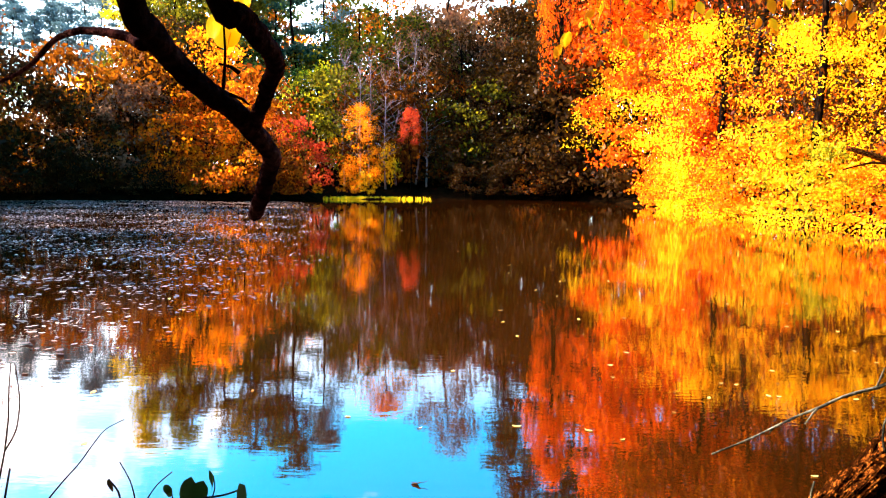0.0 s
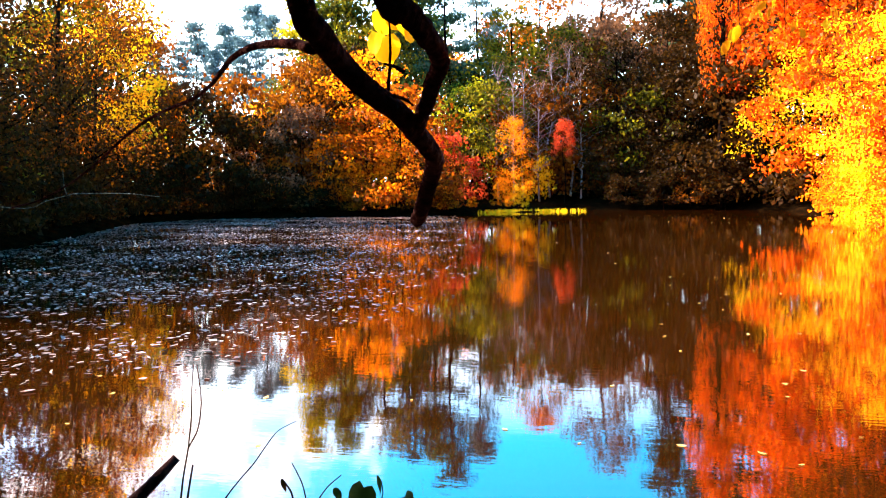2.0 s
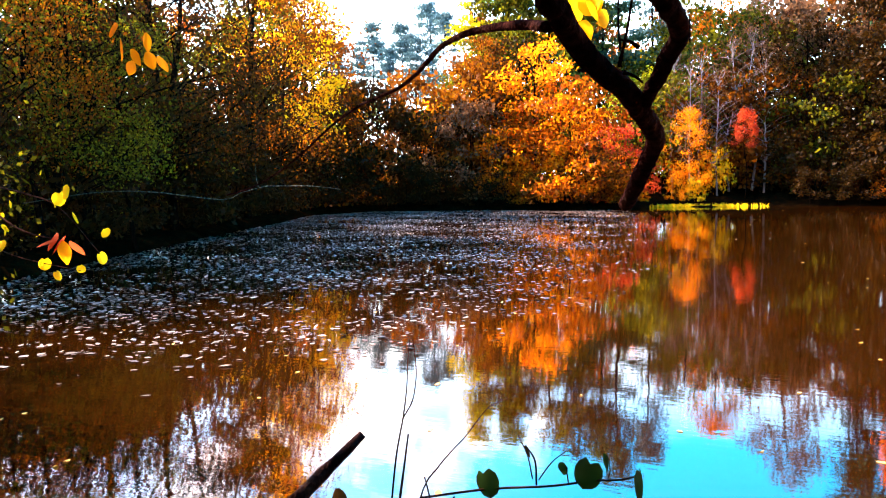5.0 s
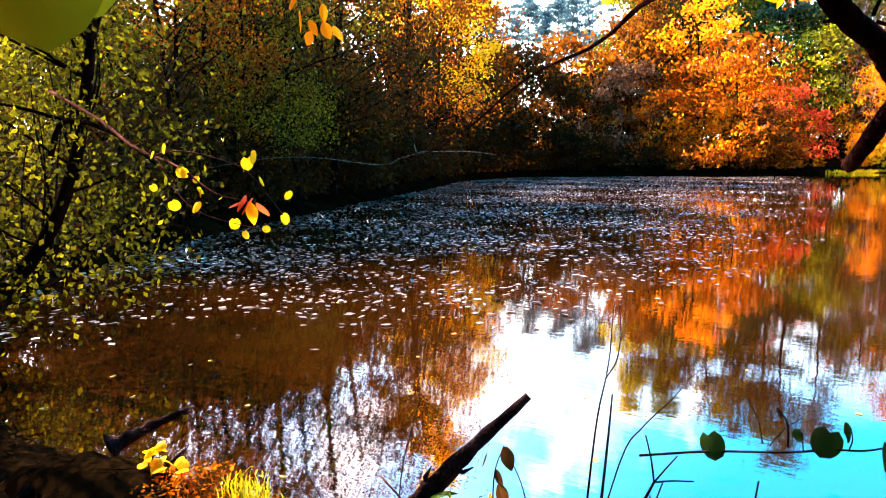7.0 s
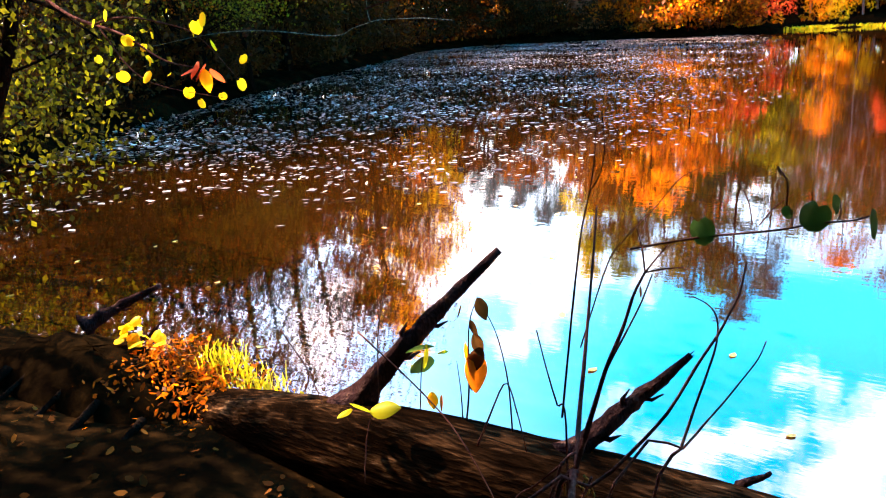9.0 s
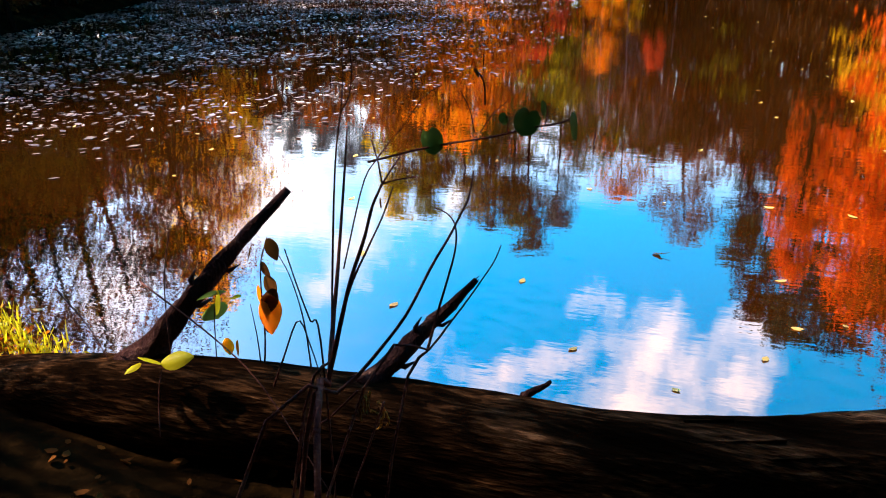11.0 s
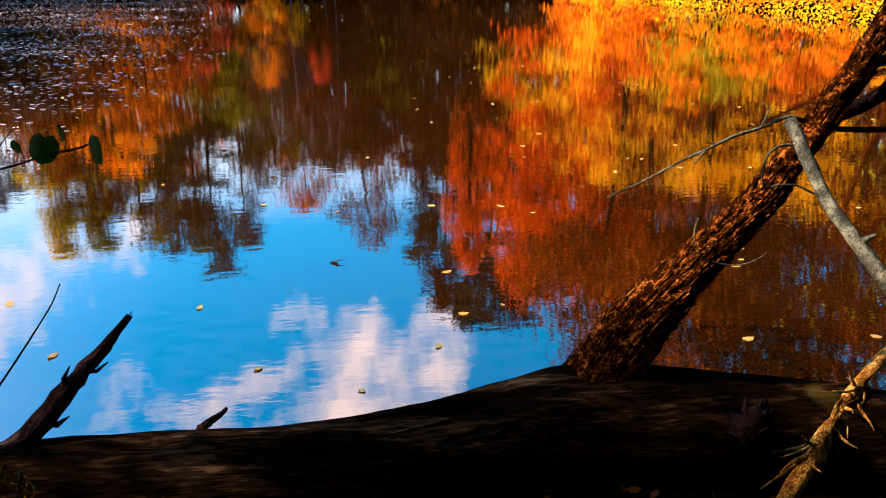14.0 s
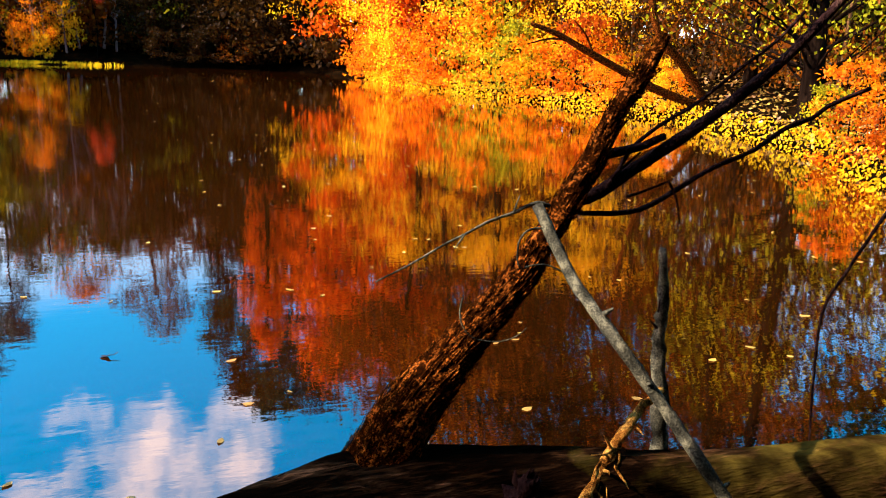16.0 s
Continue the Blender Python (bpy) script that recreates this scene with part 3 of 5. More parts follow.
# the trees that stand out, by bearing and distance
KEY_TREES = [
    ("pine", 37.6, 62, 25, L_YELLOW, "tall straight trunk with sparse yellow leaves"),
    ("tall", 35.5, 60, 17, L_YELLOW, "bright yellow autumn tree on the pond bank"),
    ("tall", 39.5, 58, 20, L_OLIVE, "olive-brown autumn tree on the pond bank"),
    ("tall", 34.0, 66, 14, L_RUST, "rust-brown autumn tree on the pond bank"),
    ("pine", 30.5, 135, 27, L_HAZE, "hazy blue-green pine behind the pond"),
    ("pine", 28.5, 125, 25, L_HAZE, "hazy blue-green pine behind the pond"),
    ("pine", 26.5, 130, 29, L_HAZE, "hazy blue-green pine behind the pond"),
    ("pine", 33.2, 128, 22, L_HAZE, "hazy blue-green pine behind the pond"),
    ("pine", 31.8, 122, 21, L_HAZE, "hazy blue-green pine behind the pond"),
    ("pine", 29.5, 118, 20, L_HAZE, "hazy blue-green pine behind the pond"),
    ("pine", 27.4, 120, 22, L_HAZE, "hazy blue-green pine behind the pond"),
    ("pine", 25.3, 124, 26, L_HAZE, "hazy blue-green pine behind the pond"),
    ("pine", 23.0, 92, 26, L_LIME, "sunlit yellow-green pine behind the shore"),
    ("pine", 20.8, 95, 27, L_GREEN, "sunlit green pine behind the shore"),
    ("broad", 18.8, 69, 13.5, L_GOLD, "glowing golden maple on the far shore"),
    ("broad", 16.4, 76, 9.5, L_GOLD, "glowing golden tree on the far shore"),
    ("broad", 14.4, 76, 8, L_GOLD, "golden orange tree on the far shore"),
    ("pine", 16.0, 90, 27, L_PINE, "tall dark green pine on the far shore"),
    ("pine", 14.0, 92, 28.5, L_GREEN, "tall green pine on the far shore"),
    ("pine", 12.6, 88, 30, L_PINE, "tall dark green pine on the far shore"),
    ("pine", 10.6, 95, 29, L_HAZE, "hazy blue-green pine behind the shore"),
    ("dense", 17.8, 88, 25.5, L_OLIVE, "olive-green tree behind the shore"),
    ("dense", 20.6, 91, 23, L_OLIVE, "olive-green tree behind the shore"),
    ("broad", 14.6, 86, 14, L_GREEN, "green tree behind the shore"),
    ("broad", 12.6, 88, 13, L_OLIVE, "olive-green tree behind the shore"),
    ("broad", 10.6, 86, 14, L_GREEN, "green tree behind the shore"),
    ("broad", 8.0, 88, 20, L_OLIVE, "olive-green tree behind the shore"),
    ("broad", 2.2, 88, 19, L_MAUVE, "dry greyish-brown tree behind the shore"),
    ("broad", -1.0, 88, 18, L_MAUVE, "dry greyish-brown tree behind the shore"),
    ("broad", -4.6, 81, 15, L_SHADE, "dark tree behind the shore"),
    ("broad", -9.6, 74, 19, L_SHADE, "shade-darkened brown tree on the far shore"),
    ("broad", 11.2, 82, 12, L_LIME, "yellow-green tree on the far shore"),
    ("shrub", 11.6, 77, 4.6, L_RED, "red shrub on the far shore"),
    ("shrub", 13.3, 75.5, 7.0, L_RED, "red shrub on the far shore"),
    ("droop", 8.0, 75.4, 8.2, L_GOLD, "golden orange bush above a grassy strip"),
    ("shrub", 6.3, 77, 4.6, L_YELLOW, "golden orange bush above a grassy strip"),
    ("shrub", 8.7, 71.8, 2.8, L_GOLD, "low golden bush above a grassy strip"),
    ("shrub", 7.5, 72.2, 2.2, L_YELLOW, "low yellow bush above a grassy strip"),
    ("high", 4.2, 75.5, 8.0, L_RED, "small scarlet shrub in front of dark trees"),
    ("thicket", 33.5, 66, 9, L_RUST, "rust-brown thicket on the far shore"),
    ("thicket", 31.5, 70, 10, L_SHADE, "shade-darkened brown thicket on the far shore"),
    ("thicket", 29.5, 71, 8, L_SHADE, "shade-darkened brown thicket on the far shore"),
    ("thicket", 27.5, 72, 11, L_RUST, "rust-brown thicket on the far shore"),
    ("thicket", 25.5, 72, 8, L_SHADE, "shade-darkened brown thicket on the far shore"),
    ("thicket", 23.5, 73, 12, L_RUST, "rust-brown thicket on the far shore"),
    ("broad", 21.5, 74, 12, L_RUST, "rust-brown tree on the far shore"),
    ("thicket", -9.6, 75, 14, L_SHADE, "dark thicket on the far shore"),
    ("thicket", -11.5, 76, 13, L_SHADE, "dark thicket on the far shore"),
    ("high", -20.5, 47, 24, L_RUST, "tall rust-brown tree behind the sunny bank"),
    ("high", -17.5, 52, 25, L_RUST, "tall rust-brown tree behind the sunny bank"),
    ("high", -23.5, 42, 22, L_RUST, "tall rust-brown tree behind the sunny bank"),
    ("high", -27, 44, 24, L_SHADE, "tall shade-darkened brown tree behind the sunny bank"),
    ("high", -34, 38, 24, L_SHADE, "tall shade-darkened brown tree behind the sunny bank"),
    ("high", -41, 32, 23, L_RUST, "tall rust-brown tree behind the sunny bank"),
    ("bare", 47.5, 27, 13, L_OLIVE, "slender nearly bare tree on the shaded bank"),
    ("bare", 50.5, 24, 12, L_OLIVE, "slender nearly bare tree on the shaded bank"),
    ("bare", 53, 23, 12.5, L_RUST, "slender nearly bare tree on the shaded bank"),
    ("bare", 56, 21, 11, L_OLIVE, "slender nearly bare tree on the shaded bank"),
    ("bare", 59.5, 20, 11.5, L_OLIVE, "slender nearly bare tree on the shaded bank"),
    ("tall", 5.9, 92, 24, L_ORANGE, "orange-brown tree behind the shore"),
    ("twiggy", 5.2, 80, 15, L_MAUVE, "nearly bare greyish tree on the far shore"),
    ("twiggy", 7.2, 79, 14, L_MAUVE, "nearly bare greyish tree on the far shore"),
    ("twiggy", 9.0, 80, 14, L_MAUVE, "nearly bare greyish tree on the far shore"),
    ("twiggy", 6.0, 77, 12, L_MAUVE, "nearly bare greyish tree on the far shore"),
    ("twiggy", 3.8, 82, 16, L_MAUVE, "nearly bare greyish tree on the far shore"),
    ("twiggy", 7.9, 76.6, 13, L_MAUVE, "nearly bare greyish tree on the far shore"),
    ("twiggy", 3.0, 79.5, 14, L_MAUVE, "nearly bare greyish tree on the far shore"),
    ("tall", 1.0, 96, 30, L_MAUVE, "dry greyish-brown tree behind the shore"),
    ("broad", 3.6, 86, 18, L_OLIVE, "dull olive tree on the far shore"),
    ("broad", 0.5, 82, 16, L_SHADE, "dark shaded tree on the far shore"),
    ("broad", -2.5, 80, 14, L_SHADE, "dark shaded tree on the far shore"),
    ("broad", -5.0, 79, 16, L_SHADE, "dark shaded tree on the far shore"),
    ("giant", -6.6, 75, 27.5, L_FIRE, "big thick-trunked tree with orange leaves"),
    ("domed", -11.2, 79, 28, L_FIRE, "full-crowned fiery orange tree on the bank"),
    ("domed", -12.8, 74, 30, L_FIRE, "full-crowned fiery orange tree on the bank"),
    ("dense", -14.8, 66, 26.5, L_FIRE, "full-crowned fiery orange tree on the bank"),
    ("dense", -18.5, 60, 23.5, L_EMBER, "full-crowned ember-red tree on the bank"),
    ("pine", -4.6, 96, 40, L_SHADE, "tall dark tree on the far shore"),
    ("pine", -6.6, 95, 42, L_PINE, "tall dark tree on the far shore"),
    ("pine", -3.2, 97, 33, L_PINE, "tall dark tree on the far shore"),
    ("pine", -8.5, 96, 41, L_PINE, "tall dark tree on the far shore"),
    ("pine", -10.8, 94, 41, L_SHADE, "tall dark tree on the far shore"),
]
for key, az, d, h, mat, label in KEY_TREES:
    x, y = polar(az, d)
    plant(key, x, y, h, mat, label, category="shrub" if "shrub" in label or "bush" in label else "tree", spread=0.6 if "scarlet" in label else 0.75 if "grassy" in label else 0.5 if key == "giant" else 1.0)

# deep woods behind the far shore
for k in range(13):
    x, y = polar(9 - 1.6 * k, 85 + 2 * (k % 2))
    plant("thicket", x, y, 7.5, (L_SHADE, L_RUST)[k % 2], "dark leafy thicket in the woods", "woodland thickets")
for k in range(23):
    az = 37.5 - 2.25 * k
    x, y = polar(az, 96 + 5 * (k % 3))
    plant("backwood", x, y, min(20, skyline(x, y)[2] * 0.9), (L_RUST, L_MAUVE, L_OLIVE)[k % 3] if az < 8 else (L_OLIVE, L_RUST, L_GOLD)[k % 3], "tree deep in the woods behind the far shore", "deep woods")

# right bank: sunlit yellow trees hanging over the water
RIGHT_BANK = [
    (17.6, 50, 13.5, L_YELLOW), (19.5, 45, 12, L_YELLOW), (18.6, 40, 11, L_YELLOW), (21.5, 37, 11, L_YELLOW), (21.5, 33, 9.5, L_YELLOW), (26, 30, 15, L_RUST), (24.5, 43, 16, L_EMBER),
    (29, 26, 14, L_SHADE), (30, 21, 15, L_SHADE), (28, 33, 17, L_EMBER), (25.5, 15.5, 5, L_GOLD), (21, 11, 7.5, L_RUST), (16.4, 71, 18, L_YELLOW), (17.0, 65, 17, L_YELLOW), (18.0, 57, 15, L_YELLOW), (20.5, 62, 14, L_RUST),
]
for x, y, h, mat in RIGHT_BANK:
    word = {L_YELLOW: "bright yellow", L_GOLD: "golden", L_ORANGE: "orange", L_LIME: "yellow-green", L_RUST: "rust-brown", L_EMBER: "ember-red", L_SHADE: "shade-darkened brown"}[mat]
    plant("lifted" if y > 55 else "droop", x, y, h * 0.84, mat, f"{word} autumn tree leaning over the pond", "trees of the sunny bank", tilt=(0, -4))

# a second rank of orange crowns closes the sunny bank
rank = random.Random(4)
for k in range(13):
    az = -9.5 - 2.9 * k
    x, y = polar(az, 58 - 2.3 * k + rank.uniform(-3, 3))
    while pond_distance(np.array([x]), np.array([y]))[0] < 4:
        x += 1.5
    d = math.hypot(x - EX, y - EY)
    mat, word = (L_FIRE, "fiery orange") if k < 3 else (L_EMBER, "ember-red") if k == 4 else [(L_RUST, "rust-brown"), (L_SHADE, "shade-darkened brown")][k % 2]
    plant("droop", x, y, d * math.tan(radians(22.0)) - EZ + 0.5, mat, f"{word} tree behind the sunny bank", "trees of the sunny bank", spread=0.8)

# the woods round the pond
shore_rng = random.Random(11)
loop = POND + POND[:1]
for (ax, ay), (bx, by) in zip(loop, loop[1:]):
    length = math.hypot(bx - ax, by - ay)
    nx, ny = (by - ay) / length, -(bx - ax) / length
    if pond_distance(np.array([(ax + bx) / 2 + nx * 0.1]), np.array([(ay + by) / 2 + ny * 0.1]))[0] < 0:
        nx, ny = -nx, -ny
    for row, (off, gap) in enumerate(((1.2, 1.8), (4.5, 3.4), (9.5, 4.6), (17, 6.4))):
        steps = max(1, round(length / gap)) if length > gap * 0.6 else (1 if shore_rng.random() < length / gap else 0)
        for i in range(steps):
            f = (i + shore_rng.random()) / steps
            o = off * shore_rng.uniform(0.75, 1.35)
            x, y = ax + (bx - ax) * f + nx * o, ay + (by - ay) * f + ny * o
            if math.hypot(x - EX, y - EY) < 9 or pond_distance(np.array([x]), np.array([y]))[0] < 0.8:
                continue
            az, d, top = skyline(x, y)
            gap = -7 - x
            if 4 < gap < 22 and abs(y - (72.4 + 0.1 * gap)) < 2.2:
                top = min(top, 0.62 * gap)
            if -24 < x < -10.5 and 66 < y < 78:
                top = min(top, max(1.0, 0.6 * (-11.5 - x)))
            if az > 62 and d < 34:
                top = min(top, max(1.5, 0.5 * (d - 7)))
            if (az > 50 or az < -48) and row > 2:
                continue
            if (az > 66 or az < -58) and row > 1:
                continue
            if row < 2 and -13.5 < x < 0 and y > 70.5:
                continue
            if az < -9 and ((row == 1 and y > 6) or (row == 0 and 6 < y < 12)) and x > 8:
                continue
            if row < 2 and -14 < az < -8 and y > 56:
                continue
            if row == 0 and -50 < az < -35 and shore_rng.random() < 0.7:
                continue
            if row == 0 and az < -9:
                x, y = x - nx * 1.0, y - ny * 1.0
            mat, word = palette(az, row, shore_rng)
            if row == 0:
                h = min(shore_rng.uniform(2.8, 5.0), top) if az > -9 or y > 31 else shore_rng.uniform(1.3, 2.1)
                # Shrubs along the unlit stretches take leaves with shade in their colour.
                plant("shrub", x, y, h, shore_rng.choice([L_SHADE, L_SHADE, L_SHADE if az > 20 else L_RUST] if az < 8 or az > 20 else [mat, mat, L_RUST]) if az > -9 else mat, "dense waterside shrub in autumn leaf", "shore shrubs", category="shrub")
            elif row == 1:
                h = min(shore_rng.uniform(5, 10), top)
                plant("broad" if az > 8 and shore_rng.random() < 0.5 else "thicket", x, y, h, mat, f"{word} young tree on the pond bank", "shore trees")
            elif row == 2 and shore_rng.random() < 0.6:
                h = min(shore_rng.uniform(9, 13), top)
                plant("thicket", x, y, h, shore_rng.choice([L_SHADE, L_RUST, L_OLIVE] if az < 8 or az > 45 else [L_ORANGE, L_RUST, L_OLIVE, L_GOLD]), "dark leafy thicket in the woods", "woodland thickets")
            else:
                h = min(shore_rng.uniform(14, 26), top * shore_rng.uniform(0.75, 0.97))
                if h > 5:
                    plant("tall" if shore_rng.random() < 0.6 else "broad", x, y, h, mat, f"{word} tree in the woods round the pond", "woodland trees")

# ---- leaf blades ----


def blade_mesh(name, mat, kind="oval", fold=0.35, curl=0.25):
    """A leaf one unit long, from its stalk at the origin along +y, folded on the midrib."""
    verts, faces = [], []
    stations = np.linspace(0, 1, 8)
    for s in stations:
        if kind == "heart":
            w = 0.56 * (math.sqrt(max(0.0, 1 - ((s - 0.3) / 0.7) ** 2)) if s > 0.3 else math.sqrt(1 - ((0.3 - s) / 0.34) ** 2))
            back = -0.16 * (1 - s / 0.3) if s < 0.3 else 0.0
        else:
            w = 0.3 * math.sin(math.pi * min(1, 0.06 + 0.92 * s)) ** 0.8 * (1.15 - 0.35 * s)
            back = 0.0
        z = -curl * s * s
        verts += [(-w, s + back, z - fold * w), (-w * 0.5, s + back * 0.6, z - fold * w * 0.35), (0, s, z), (w * 0.5, s + back * 0.6, z - fold * w * 0.35), (w, s + back, z - fold * w)]
    for i in range(7):
        for k in range(4):
            a = i * 5 + k
            faces.append((a, a + 1, a + 6, a + 5))
    return mesh_from(name, verts, faces, mat, True)


B_YELLOW, B_ORANGE, B_RED = blade_mesh("leaf", L_YELLOW), blade_mesh("leaf", L_GOLD), blade_mesh("leaf", L_RED)
B_LIME, B_HEART, B_DRY = blade_mesh("leaf", L_LIME, "heart"), blade_mesh("leaf", L_HEART, "heart"), blade_mesh("leaf", L_DRY)
B_AMBER, B_LANCE = blade_mesh("leaf", L_ORANGE), blade_mesh("leaf", L_LIME)
B_OLIVE = blade_mesh("leaf", L_GREEN, "heart")
B_YHEART = blade_mesh("leaf", L_YELLOW, "heart")


def leaf_at(parent, place, size, me, rng, pitch=-50, yaw=None, roll=None):
    ob = new("leaf", me)
    ob.parent = parent
    ob.matrix_basis = pose(*place, rng.uniform(pitch - 25, pitch + 25), rng.uniform(-35, 35) if roll is None else roll, rng.uniform(0, 360) if yaw is None else yaw) @ Matrix.Scale(size, 4)
    return ob


# ---- the fallen log ----
log = thing("fallen_log", (0, 0, 0), "weathered barkless log, mossy towards one end, at the water's edge", "log")
LOG_LINE = [(-3.2, 2.9, 0.0), (-2.5, 2.8, 0.14), (-1.72, 2.71, 0.31), (-0.95, 2.72, 0.42), (-0.2, 2.77, 0.43), (0.4, 2.78, 0.43), (0.9, 2.88, 0.45), (1.35, 2.98, 0.47), (1.9, 2.92, 0.46), (2.6, 2.80, 0.43), (3.2, 2.72, 0.42), (4.2, 2.6, 0.42), (5.6, 2.35, 0.40)]


def log_body(name, line, radii, seed, mat):
    """A long trunk with lengthwise ridges, cracks and hollows."""
    rng = np.random.default_rng(seed)
    n, sides = 130, 32
    path = smooth_path(line, n)
    r = np.interp(np.linspace(0, 1, n), np.linspace(0, 1, len(radii)), radii)
    v, f = tube(path, r, sides)
    v = np.array(v).reshape(n, sides, 3)
    ridge = rng.normal(size=sides) * 0.03
    for i in range(n):
        ridge = ridge * 0.93 + rng.normal(size=sides) * 0.011
        swell = 1 + 0.04 * math.sin(i * 0.21 + seed) + ridge
        crack = np.where(rng.random(sides) < 0.02, -0.07, 0)
        v[i] = path[i] + (v[i] - path[i]) * (swell + crack)[:, None]
    return mesh_from(name, v.reshape(-1, 3), f, mat, True)


part_mesh("log_body", log_body("log_body", LOG_LINE, [0.13, 0.15, 0.17, 0.185, 0.185, 0.17, 0.165, 0.185, 0.17, 0.165, 0.168, 0.17, 0.17], 3, M_LOG), log)


def stub(points, r0, r1, seed, parent, label="dark broken branch stub with a splintered tip"):
    """A snapped branch: rough tapering wood, splinters at the break, a knot."""
    rng = np.random.default_rng(seed)
    path = smooth_path(points, 16)
    radii = r0 + (r1 - r0) * np.linspace(0, 1, 16) ** 0.8
    radii[0] *= 1.45
    radii[1] *= 1.2
    d = unit(path[-1] - path[-3])
    knots = []
    wood = tube(path, radii, 12, rng, 0.15)
    for k in range(4):
        i = rng.integers(3, 13)
        side = unit(np.cross(d, rng.normal(size=3)))
        knots.append(tube([path[i], path[i] + side * radii[i] * 1.3 + d * 0.02, path[i] + side * radii[i] * 1.7 + d * 0.06], [radii[i] * 0.5, radii[i] * 0.3, 0.002], 6))
    ob = part_mesh("branch_stub", mesh_from("branch_stub", *wood, M_STUB, True), parent, label)
    for v, f in knots:
        part_mesh("knot", mesh_from("knot", v, f, M_STUB, True), ob)
    for k in range(6):
        side = unit(np.cross(d, rng.normal(size=3))) * r1 * 0.6
        a = path[-2] + side
        v, f = tube([a - d * 0.05, a + d * 0.01, a + d * rng.uniform(0.015, 0.045)], [r1 * 0.5, r1 * 0.35, 0.001], 5)
        part_mesh("splinter", mesh_from("splinter", v, f, M_STUB), ob)
    return ob


stub([(-1.25, 2.76, 0.5), (-1.08, 2.83, 0.72), (-0.92, 2.94, 0.92), (-0.745, 3.1, 1.13)], 0.062, 0.014, 1, log)
stub([(-0.34, 2.79, 0.565), (-0.213, 2.88, 0.709), (-0.11, 2.94, 0.816), (-0.02, 2.99, 0.915)], 0.042, 0.010, 2, log)
branch("branch_stub", [(0.139, 3.000, 0.495), (0.165, 3.000, 0.524), (0.199, 3.000, 0.548), (0.230, 3.000, 0.576)], 0.018, 0.006, M_STUB, log, 8, 12, 0.12, 4, "short dark knob of wood")
stub([(-3.402, 3.000, 0.377), (-3.320, 3.100, 0.441), (-3.208, 3.200, 0.511), (-3.075, 3.300, 0.584)], 0.05, 0.012, 5, log)
stub([(-2.779, 2.900, 0.430), (-2.689, 2.920, 0.492), (-2.603, 2.950, 0.570)], 0.014, 0.005, 6, log)
stub([(1.84, 2.78, 0.56), (1.84, 2.74, 0.6), (1.85, 2.72, 0.66)], 0.04, 0.03, 9, log)
# lifted plates of old bark
plate_rng = np.random.default_rng(21)
log_path = smooth_path(LOG_LINE[:10], 60)
for i in plate_rng.choice(np.arange(8, 56), 36, replace=False):
    c, th = log_path[i], plate_rng.uniform(0.6, 2.6)
    d = unit(log_path[min(i + 1, 59)] - log_path[i - 1])
    s = unit(np.cross(d, (0, 0, 1)))
    nrm = math.cos(th) * -s + math.sin(th) * np.array([0, 0, 1.0])
    t2 = np.cross(nrm, d)
    ln, wd = plate_rng.uniform(0.04, 0.12), plate_rng.uniform(0.006, 0.014)
    o = c + nrm * 0.158
    top = [o + d * x + t2 * y + nrm * (0.008 + 0.006 * plate_rng.random()) for x, y in ((-ln, -wd), (-ln * 0.4, wd * 1.1), (ln * 0.7, wd), (ln, -wd * 0.6))]
    low = [p - nrm * 0.02 for p in top]
    part_mesh("bark_plate", mesh_from("bark_plate", top + low, [(0, 1, 2, 3), (0, 4, 5, 1), (1, 5, 6, 2), (2, 6, 7, 3), (3, 7, 4, 0), (7, 6, 5, 4)], M_LOG), log)

# ---- the leaning dead tree ----
dead = thing("dead_tree", (0, 0, 0), "broken dead tree leaning out over the fallen log", "dead tree")
LEAN = [(1.435, 3.050, 0.563), (1.478, 3.050, 0.641), (1.559, 3.050, 0.786), (1.644, 3.050, 0.888), (1.744, 3.050, 1.004), (1.825, 3.050, 1.097), (1.922, 3.050, 1.208), (1.989, 3.050, 1.321), (2.059, 3.050, 1.414)]
TOP = [(1.994, 3.060, 1.318), (2.049, 3.060, 1.399), (2.099, 3.060, 1.486), (2.162, 3.060, 1.588), (2.207, 3.060, 1.690), (2.258, 3.060, 1.790), (2.309, 3.060, 1.859), (2.361, 3.060, 1.944), (2.407, 3.060, 2.014)]


def ragged_trunk(line, radii, seed, name, mat, strips, label):
    """Trunk with loose vertical strips of bark standing off it."""
    rng = np.random.default_rng(seed)
    n = 40
    path = smooth_path(line, n)
    r = np.interp(np.linspace(0, 1, n), np.linspace(0, 1, len(radii)), radii)
    pieces = [tube(path, r, 16, rng, 0.05)]
    for _ in range(strips):
        i = int(rng.integers(1, n - 8))
        d = unit(unit(path[i + 4] - path[i]) + rng.normal(size=3) * 0.12)
        a = unit(np.cross(d, rng.normal(size=3)))
        b = np.cross(d, a)
        m = int(rng.integers(1, 4))
        w = rng.uniform(0.002, 0.007)
        lift = rng.uniform(0.0, 0.014)
        rows = []
        for k in range(m + 1):
            j = min(i + k, n - 1)
            out = r[j] * 1.0 + lift * (k / m) ** 2 + 0.001
            rows.append((path[j] + a * out - b * w * (1 - 0.5 * k / m), path[j] + a * (out + 0.003), path[j] + a * out + b * w * (1 - 0.5 * k / m)))
        v = [p for row in rows for p in row]
        f = []
        for k in range(m):
            o = 3 * k
            f += [(o, o + 1, o + 4, o + 3), (o + 1, o + 2, o + 5, o + 4)]
        pieces.append((v, f))
    return part_mesh(name, mesh_from(name, *joined(pieces), mat), dead, label)


